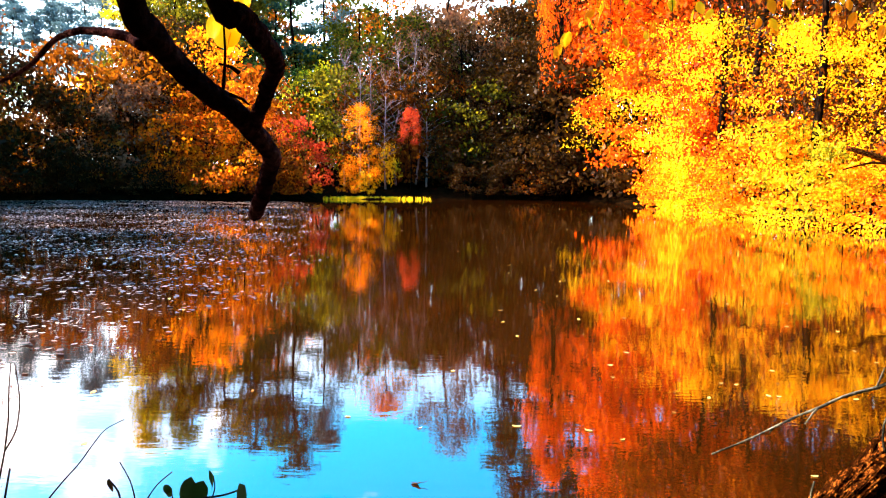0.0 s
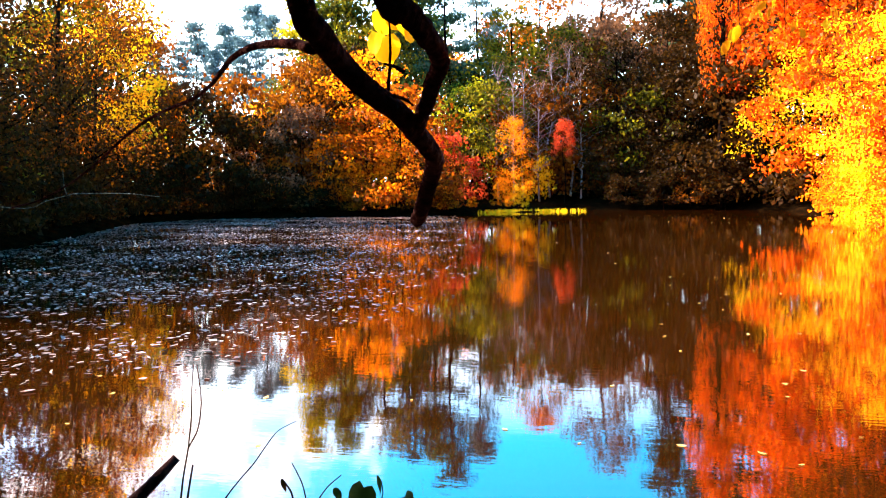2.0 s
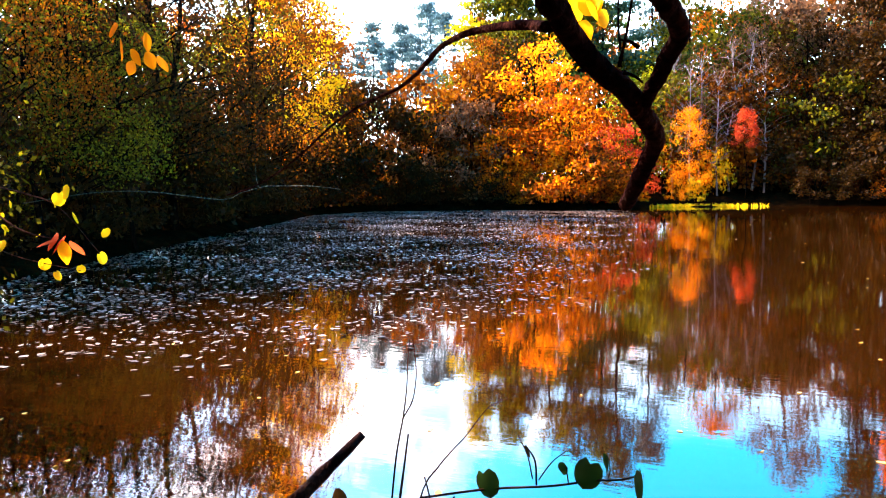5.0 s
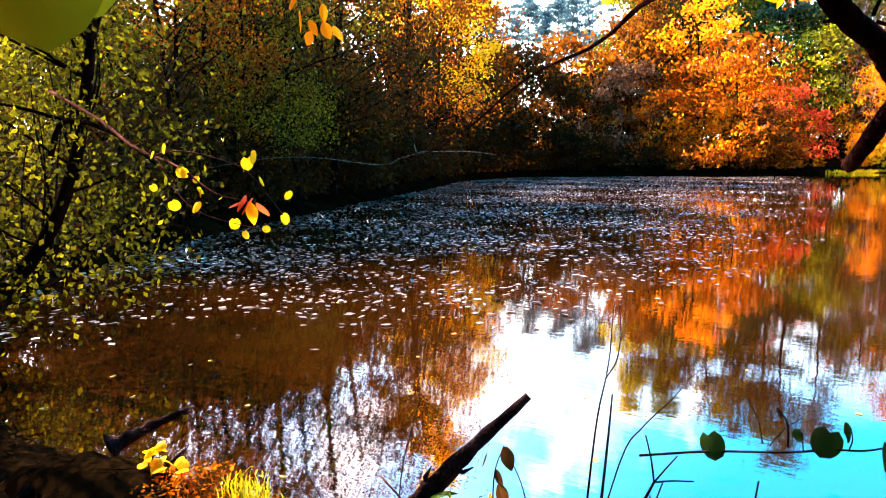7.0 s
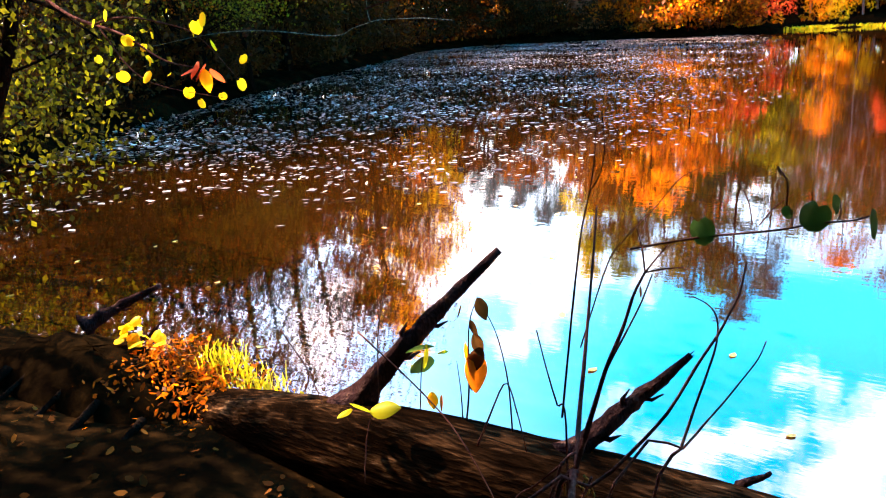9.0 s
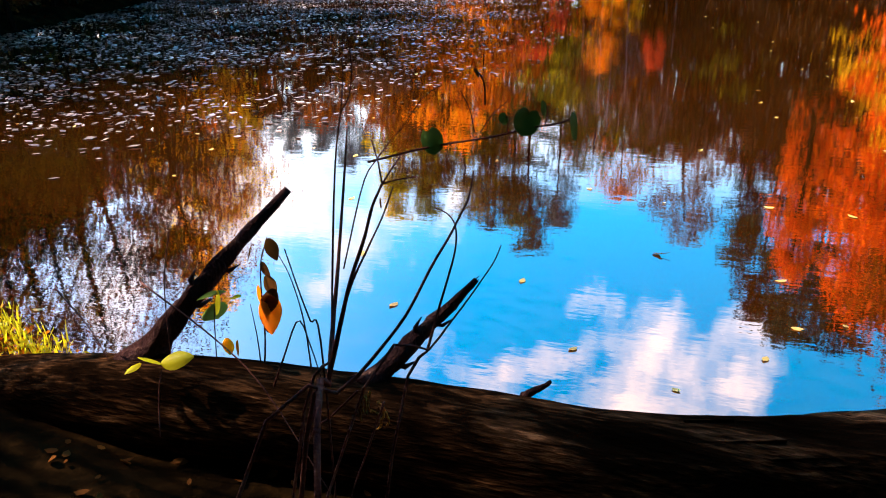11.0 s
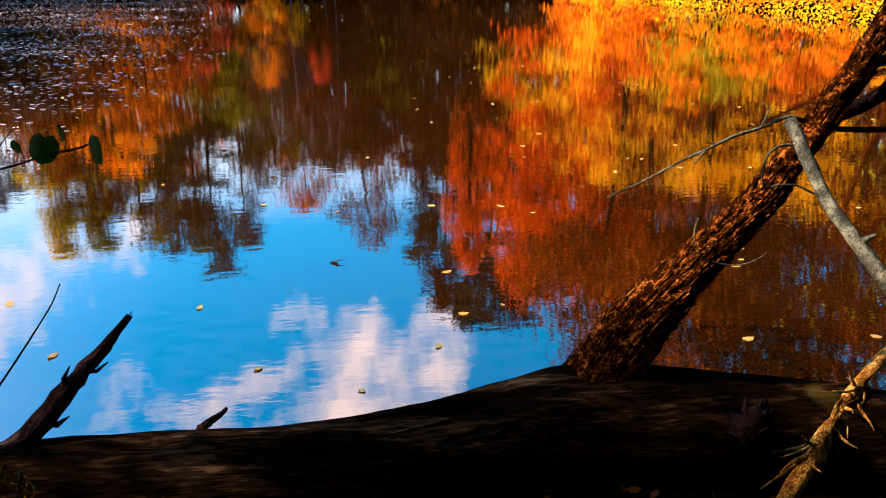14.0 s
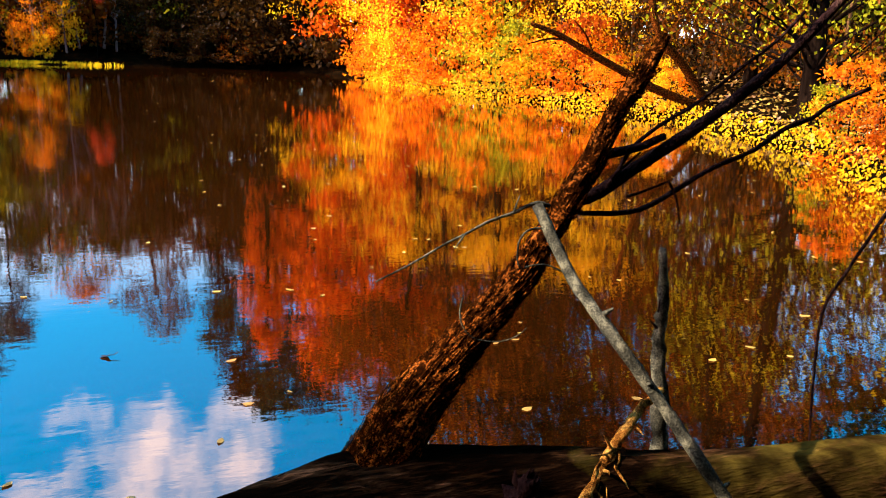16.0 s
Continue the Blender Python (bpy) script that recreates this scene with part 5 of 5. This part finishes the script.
branch("stem", [(-0.967, 2.85, 0.413), (-0.958, 2.85, 0.568), (-0.941, 2.85, 0.732), (-0.922, 2.85, 0.792), (-0.906, 2.85, 0.85)], 0.003, 0.001, M_TWIG, seedling, 5)
for p, size, turn, me in (((-0.916, 2.85, 0.826), 0.09, 80, B_OLIVE), ((-0.928, 2.85, 0.775), 0.085, 65, B_OLIVE), ((-0.838, 2.85, 0.82), 0.035, 60, B_LIME)):
    leaf_at(seedling, p, size, me, near_rng, -30, turn, 10)

# ---- grass and leaves on the bank ----


def grass_mesh(rng, centres, height, width):
    """Loose bent blades: two quads each, base to tip."""
    out = []
    for c in centres:
        h, a = height * rng.uniform(0.5, 1.3), rng.uniform(0, 2 * math.pi)
        side = np.array([math.cos(a), math.sin(a), 0]) * width
        lean = np.array([math.cos(a + 1.6), math.sin(a + 1.6), 0]) * h * rng.uniform(0.1, 0.8)
        m, t = c + lean * 0.35 + (0, 0, h * 0.6), c + lean + (0, 0, h)
        out += [c - side, c + side, m + side * 0.7, m - side * 0.7, m - side * 0.7, m + side * 0.7, t + side * 0.1, t - side * 0.1]
    return np.array(out)


def scatter(rng, n, x0, x1, y0, y1, keep):
    x, y = rng.uniform(x0, x1, n), rng.uniform(y0, y1, n)
    d = pond_distance(x, y)
    ok = keep(x, y, d)
    x, y = x[ok], y[ok]
    return np.stack([x, y, ground_height(x, y)], 1)


rng = np.random.default_rng(40)
f = rng.random(260)
tuft = np.stack([-2.2 + 0.5 * f + rng.normal(0, 0.04, 260), 2.9 + rng.normal(0, 0.05, 260), 0.5 - 0.16 * f + rng.uniform(-0.03, 0.03, 260)], 1)
tagged(new("grass", quads_mesh("grass", grass_mesh(rng, tuft, 0.075, 0.003), L_LIME)), "tuft of sunlit yellow-green grass on the bank", "grass", kind="stuff")
tagged(new("moss", quads_mesh("moss", leaf_cloud(rng, tuft + rng.normal(size=(260, 3)) * 0.025, 0.022, six=True), L_LIME, 6)), "small sunlit yellow-green leaves among the grass", "moss", kind="stuff")
strip_x = np.concatenate([rng.uniform(-12.0, -2.6, 220), rng.triangular(-12.0, -9.5, -4.5, 230), rng.choice(rng.uniform(-11.8, -4.2, 16), 170) + rng.normal(0, 0.14, 170)])
shore_y = np.linspace(60, 80, 401)
strip_y = np.array([shore_y[np.argmax(pond_distance(np.full(401, x), shore_y) > -0.2)] for x in strip_x])
strip = np.stack([strip_x, strip_y + rng.uniform(-0.3, 0.25, 620), np.full(620, -0.04)], 1)
tagged(new("grass", quads_mesh("grass", grass_mesh(rng, strip, 0.3, 0.03), L_GRASS)), "sunlit strip of waterside grass on the far shore", "grass", kind="stuff")
litter = scatter(rng, 90000, 10, 40, 4, 66, lambda x, y, d: (d > 0.05) & (d < 14))[:24000]
litter[:, 2] += 0.03
tagged(new("fallen_leaves", quads_mesh("fallen_leaves", leaf_cloud(rng, litter, 0.16, flat=0.6), L_LITTER)), "carpet of orange fallen leaves on the sunny bank", "leaf litter", kind="stuff")
fringe = scatter(rng, 60000, 10, 22, 9, 58, lambda x, y, d: (d > -0.7) & (d < 0.5))[:13000]
fringe[:, 2] = rng.uniform(0.0, 0.75, len(fringe)) ** 1.4
tagged(new("waterside_foliage", quads_mesh("waterside_foliage", leaf_cloud(rng, fringe, 0.05 + 0.0022 * fringe[:, 1], along=(-0.3, 0, -0.5)), L_YELLOW)), "low golden foliage trailing into the water along the sunny bank", "foliage", kind="stuff")
near_litter = scatter(rng, 9000, -7, 7, -1, 6, lambda x, y, d: d > 0.02)[:3600]
near_litter[:, 2] += 0.015
tagged(new("fallen_leaves", quads_mesh("fallen_leaves", leaf_cloud(rng, near_litter, 0.042, flat=0.65, six=True), L_DRY, 6)), "dry brown leaves scattered over the near bank", "leaf litter", kind="stuff")
for count, mat, words in ((900, L_RUST, "heap of rust-brown leaves caught on the log"), (600, L_ORANGE, "sunlit orange leaves strewn over the leaf heap")):
    heap = np.stack([rng.normal(-2.22, 0.26, count), rng.normal(2.78, 0.13, count), np.zeros(count)], 1)
    heap[:, 2] = 0.53 - 0.5 * (heap[:, 1] - 2.8) ** 2 - 0.22 * np.abs(heap[:, 0] + 2.4) + rng.uniform(-0.04, 0.02, count)
    tagged(new("fallen_leaves", quads_mesh("fallen_leaves", leaf_cloud(rng, heap, 0.036 * rng.uniform(0.6, 1.3, count), flat=0.35, aspect=0.45, six=True), mat, 6)), words, "leaf litter", kind="stuff")
sapling = thing("seedling", (0, 0, 0), "bright yellow leafy seedling on the bank", "plant")
branch("stem", [(-2.55, 2.8, 0.2), (-2.54, 2.8, 0.45), (-2.52, 2.8, 0.6)], 0.004, 0.002, M_TWIG, sapling, 5)
for k in range(16):
    leaf_at(sapling, (-2.54 + near_rng.uniform(-0.14, 0.14), 2.8 + near_rng.uniform(-0.05, 0.05), near_rng.uniform(0.53, 0.63)), near_rng.uniform(0.045, 0.065), B_YHEART, near_rng, -20)
hum = thing("hummock", (-2.75, 2.66, 0), "low earthy hummock against the log", "mound")
hv, hf = [], []
hr = np.random.default_rng(9)
for i in range(9):
    for k in range(18):
        th, ph = 2 * math.pi * k / 18, 0.5 * math.pi * i / 8
        rr = 1 + hr.normal() * 0.018
        hv.append((1.15 * rr * math.cos(th) * math.cos(ph), 0.44 * rr * math.sin(th) * math.cos(ph), 0.52 * rr * math.sin(ph)))
for i in range(8):
    for k in range(18):
        hf.append((i * 18 + k, i * 18 + (k + 1) % 18, (i + 1) * 18 + (k + 1) % 18, (i + 1) * 18 + k))
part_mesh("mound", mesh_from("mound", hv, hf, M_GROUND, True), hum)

for k in range(9):
    x0, y0 = hr.uniform(-0.8, 0.7), -0.42
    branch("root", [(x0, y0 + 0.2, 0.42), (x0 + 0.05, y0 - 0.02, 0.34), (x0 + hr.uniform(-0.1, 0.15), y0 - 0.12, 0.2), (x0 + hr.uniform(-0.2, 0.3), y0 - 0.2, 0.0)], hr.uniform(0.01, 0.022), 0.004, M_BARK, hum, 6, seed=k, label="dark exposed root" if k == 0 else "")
curl = thing("bark_curl", (-0.114, 2.369, 0.78), "curled strips of sunlit torn bark caught on a twig", "bark")
for k in range(7):
    a = hr.uniform(0, 6.28)
    p0 = np.array([hr.uniform(-0.03, 0.03), hr.uniform(-0.02, 0.02), hr.uniform(-0.05, 0.04)])
    arc = [p0 + 0.03 * np.array([math.cos(a) * math.sin(s), 0.4 * math.sin(a) * math.sin(s), math.cos(s)]) for s in np.linspace(0, 2.6, 6)]
    branch("strip", arc, 0.005, 0.002, M_PEEL, curl, 5, 12, 0.3, k)

# ---- leaves afloat ----
rng = np.random.default_rng(77)
RAFT_X, RAFT_Y = [-8.5, -5.5, -3.6, -3.2, -3.4, -6.0, -9.5, -13.0], [5.0, 8.0, 10.5, 14.0, 20.0, 34.0, 50.0, 62.0]
x, y = rng.uniform(-36, 0, 150000), rng.uniform(4.5, 62, 150000)
d = pond_distance(x, y)
line = np.interp(y, RAFT_Y, RAFT_X)
edge_in = line - x + rng.normal(0, 0.8, len(x))
patchy = np.sin(x * 0.9 + 2 * np.sin(y * 0.35)) + np.sin(y * 1.1 + x * 0.3) + np.sin(x * 2.3 - y * 1.7)
keep = (d < -0.1) & (edge_in > 0) & (rng.random(len(x)) < np.clip(0.55 + 0.25 * patchy, 0.08, 1)) & (rng.random(len(x)) < np.clip(0.35 + edge_in / 6, 0, 1))
raft = np.stack([x, y, rng.uniform(0.004, 0.02, len(x))], 1)[keep][:46000]
tagged(new("floating_leaves", quads_mesh("floating_leaves", leaf_cloud(rng, raft, 0.095 * rng.uniform(0.5, 1.5, len(raft)), flat=0.9, aspect=0.7), L_FLOAT)), "raft of wet fallen leaves floating on the pond", "floating leaves", kind="stuff")
x, y = rng.uniform(-30, 16, 2600), 3.5 + 62 * rng.random(2600) ** 1.5
d = pond_distance(x, y)
keep = (d < -0.3) & (rng.random(2600) < 0.22 + 0.4 * ((x > 1) & (y < 20)))
stray = np.stack([x, y, np.full(2600, 0.008)], 1)[keep]
tagged(new("floating_leaves", quads_mesh("floating_leaves", leaf_cloud(rng, stray, 0.065, flat=0.9, aspect=0.7, six=True), L_LITTER, 6)), "single pale leaves drifting on the pond", "floating leaves", kind="stuff")

adrift = thing("floating_leaf", (0.42, 5.73, 0.012), "dark curled leaf with its stalk, afloat on the pond", "leaf")
leaf_at(adrift, (0, 0, 0), 0.06, B_DRY, near_rng, 8, 60, 15)
leaf_at(adrift, (-0.02, 0, 0), 0.035, B_DRY, near_rng, 20, -100, -20)
branch("stalk", [(0.0, 0.0, 0.004), (0.03, 0.0, 0.008), (0.06, 0.01, 0.02)], 0.003, 0.0015, M_TWIG, adrift, 5)

# ---- near trees of the left bank and the tree overhead ----


def sun_lane(place, centres):
    """Leaf clumps of a crown, less those that would shade the leaf heap, the log's middle and the dead tree."""
    w = np.asarray(centres) + np.asarray(place)
    u, side = w[:, 2] + 0.757 * w[:, 0], w[:, 1] + 0.105 * w[:, 0]
    low = (u > -2.0) & (u < 0.45) & (side > 2.2) & (side < 3.3)
    high = (u > 1.88) & (u < 2.95) & (side > 2.7) & (side < 3.7)
    return np.asarray(centres)[~(low | high)]


def near_tree(name, place, line, r0, r1, boughs, centres, spread, count, leaf, mat, label, seed, bark=M_BARK, droop=-0.5):
    rng = np.random.default_rng(seed)
    ob = thing(name, place, label, "tree")
    path = smooth_path(line, 18)
    pieces = [tube(path, np.linspace(r0, r1, 18), 10, rng, 0.06)]
    for pts, r in boughs:
        pieces.append(tube(smooth_path(pts, 12), np.linspace(r, r * 0.25, 12), 7, rng, 0.05))
    centres = sun_lane(place, centres)
    for c in centres[rng.choice(len(centres), min(len(centres), 40), replace=False)]:
        i = int(np.argmin(np.linalg.norm(path - c, axis=1)))
        i = max(3, i - 3)
        mid = (path[i] + c) / 2 + rng.normal(size=3) * 0.08
        pieces.append(tube(smooth_path([path[i], mid, c], 7), np.linspace(max(r1 * 0.5, 0.006), 0.003, 7), 5))
    part_mesh("trunk", mesh_from("trunk", *joined(pieces), bark, True), ob)
    pick = rng.integers(0, len(centres), count)
    cen = centres[pick] + rng.normal(size=(count, 3)) * spread
    part_mesh("crown", quads_mesh("crown", leaf_cloud(rng, cen, leaf, along=(0, 0, droop)), mat), ob)
    return ob


rng = np.random.default_rng(51)
cs = np.stack([rng.uniform(-1.6, 2.4, 90), rng.uniform(-1.4, 1.2, 90), rng.uniform(0.6, 6.5, 90)], 1)
cs = cs[(cs[:, 0] < 1.0 + 0.25 * cs[:, 2])]
cs += (0.4, 0.75, 0)
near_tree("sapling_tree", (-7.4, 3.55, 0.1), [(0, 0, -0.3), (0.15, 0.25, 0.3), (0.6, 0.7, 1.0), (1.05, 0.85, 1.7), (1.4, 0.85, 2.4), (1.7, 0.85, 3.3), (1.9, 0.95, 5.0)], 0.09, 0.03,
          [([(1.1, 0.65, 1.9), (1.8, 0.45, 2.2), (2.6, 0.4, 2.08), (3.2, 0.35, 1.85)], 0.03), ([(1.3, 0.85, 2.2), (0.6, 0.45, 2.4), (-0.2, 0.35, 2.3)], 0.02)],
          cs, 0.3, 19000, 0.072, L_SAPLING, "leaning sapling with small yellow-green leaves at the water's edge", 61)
# This bank's shade is put into the leaf colours chosen here.
SHADED_BANK = [(58, 12, 4.6, L_SHADE, "shade-darkened brown"), (52, 16, 5.8, L_SHADE, "shade-darkened brown"), (48, 20, 7.5, L_RUST, "rust-brown"), (45, 25, 12, L_SHADE, "shade-darkened brown"), (42.5, 33, 13, L_RUST, "rust-brown"), (53, 24, 8, L_OLIVE, "olive-green"),
               (47, 34, 15, L_SHADE, "shade-darkened brown"), (40, 44, 15, L_RUST, "rust-brown"), (37, 52, 12, L_SHADE, "shade-darkened brown"), (64, 13, 5, L_OLIVE, "olive-green")]
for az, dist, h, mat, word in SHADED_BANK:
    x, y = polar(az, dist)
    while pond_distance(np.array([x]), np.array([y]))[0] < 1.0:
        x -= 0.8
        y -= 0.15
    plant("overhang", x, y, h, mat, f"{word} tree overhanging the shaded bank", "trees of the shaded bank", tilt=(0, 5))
# Tall row out of view, added so its shadow falls on the left bank.
for k in range(3):
    plant("dense", -39 - 1.5 * (k % 2), 15 + 6.0 * k, 21 + k % 2, L_SHADE, "tall unseen tree added to shade the left bank", "tall shading woods")
# unseen tree over the viewer: crown widened to hide much of the sky's light
rng = np.random.default_rng(52)
cs = np.stack([rng.uniform(-5.5, 8.5, 420), rng.uniform(-6.5, 3.2, 420), rng.uniform(4.2, 9, 420)], 1)
cs = cs[cs[:, 1] < 2.0 + 1.2 * np.clip(cs[:, 0] / 2, 0, 1)] + (1.6, 2.2, -0.4)
cs = cs[cs[:, 2] > 3.6]
near_tree("canopy_tree", (-1.6, -2.2, 0.4), [(0, 0, -0.3), (0.1, 0, 2), (0.3, 0.3, 5), (0.6, 0.4, 9)], 0.24, 0.08, [], cs, 0.4, 27000, 0.32, L_SHADE, "tall unseen tree, its crown widened to shade the bank", 62)
# Unseen trees added to keep sky light off the near bank.
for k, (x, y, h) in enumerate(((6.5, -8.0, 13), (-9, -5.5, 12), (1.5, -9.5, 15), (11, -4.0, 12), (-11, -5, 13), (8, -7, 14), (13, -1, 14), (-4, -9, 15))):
    plant("broad", x, y, h, L_SHADE, "leafy tree added behind the viewer to block sky light", "woods behind the bank")

# Two saplings added as sun blockers for the soil, log and dead tree.
cs = np.stack([rng.uniform(-1.8, 0.9, 130), rng.uniform(-2.2, 2.5, 130), rng.uniform(0.8, 8, 130)], 1)
near_tree("shade_sapling", (-5.2, 0.4, 0.4), [(0, 0, -0.3), (0.05, 0, 1.5), (0, 0.1, 3.5), (0.1, 0.1, 6)], 0.09, 0.03, [], cs, 0.28, 16000, 0.13, L_SHADE, "leafy sapling added to shade the near bank", 66)
cs = np.stack([rng.uniform(-0.5, 0.5, 150), np.concatenate([rng.uniform(-0.6, 1.0, 90), rng.uniform(0.55, 1.4, 60)]), np.concatenate([rng.uniform(4.8, 6.0, 90), rng.uniform(6.75, 8.1, 60)])], 1)
near_tree("shade_sapling", (-5.7, 2.75, 0.3), [(0, 0, -0.3), (0.05, 0, 1.5), (0, 0.1, 3.0), (0.1, 0.1, 8.0)], 0.05, 0.02, [], cs + (0, 0.7, 0), 0.12, 10500, 0.09, L_SAPLING, "leafy sapling added to shade the near bank", 67)
# More unseen trees and thickets, added to darken what faces the viewer.
for x, y, h in ((-9, -8, 19), (-2, -10, 21), (5, -9.5, 20), (12, -8, 19), (17, -3, 17)):
    plant("backwood", x, y, h, L_SHADE, "full-crowned tree added behind the viewer to block sky light", "woods behind the bank")
for k in range(7):
    x, y, h = 0.6 + 9.0 * math.cos(radians(212 + 16 * k)), 0.8 + 9.0 * math.sin(radians(212 + 16 * k)), 9 + k % 3
    plant("thicket", x, y, h, (L_SHADE, L_OLIVE)[k % 2], "leafy thicket added behind the viewer to block sky light", "thickets behind the bank")

# ---- trunks and limbs on the sunny bank ----
near_tree("bank_tree", (17.4, 17.7, 0.5), [(0.1, 0, -0.3), (0, 0, 1.5), (-0.2, 0, 4), (-0.1, 0.2, 8), (0.3, 0.4, 13)], 0.34, 0.1, [], np.stack([rng.normal(0.3, 2.2, 70), rng.normal(0.3, 2.0, 70), rng.uniform(2.2, 6.5, 70)], 1), 0.5, 2600, 0.13, L_LIME,
                      "thick-trunked tree with yellow-green leaves on the sunny bank", 63)
fallen = thing("dead_limb", (0, 0, 0), "crooked brown dead limbs lying down the sunny bank", "branch")
branch("limb", [(19.9, 24.2, 0.1), (19.12, 24.0, 0.4), (16.59, 24.0, 1.18), (14.25, 24.0, 2.15), (12.92, 24.0, 2.73), (11.88, 24.0, 3.04)], 0.2, 0.07, M_BARK_RED, fallen, 9, seed=2)
branch("limb", [(19.2, 24.1, 0.3), (18.83, 24.0, 0.75), (17.95, 24.0, 1.8), (16.75, 24.0, 2.9), (16.28, 24.0, 3.99), (16.0, 24.2, 6)], 0.2, 0.1, M_BARK_RED, fallen, 9, seed=3)
for a, b in (((14.25, 24.0, 2.15), (13.2, 23.6, 3.2)), ((13.2, 24.0, 2.6), (11.6, 23.6, 2.4)), ((16.6, 24, 1.18), (15.0, 23.8, 1.3))):
    branch("limb", [a, tuple((p + q) / 2 + 0.1 for p, q in zip(a, b)), b], 0.05, 0.02, M_BARK_RED, fallen, 6)
sprawl = thing("dead_branch", (0, 0, 0), "pale bare dead branch sprawled along the shaded shore", "branch")
branch("limb", [(-17.5, 13.9, 1.7), (-14.7, 13.7, 1.95), (-12.68, 13.54, 1.96), (-10.68, 13.54, 1.78), (-10.11, 13.54, 1.92), (-9.49, 13.54, 2.05)], 0.012, 0.006, M_STICK, sprawl, 6)
branch("limb", [(-9.64, 13.54, 2.01), (-9.7, 13.54, 2.22), (-9.71, 13.54, 2.51)], 0.012, 0.006, M_STICK, sprawl, 6)
branch("limb", [(-9.49, 13.54, 2.05), (-8.4, 13.54, 2.04), (-7.65, 13.54, 1.97)], 0.01, 0.005, M_STICK, sprawl, 6)
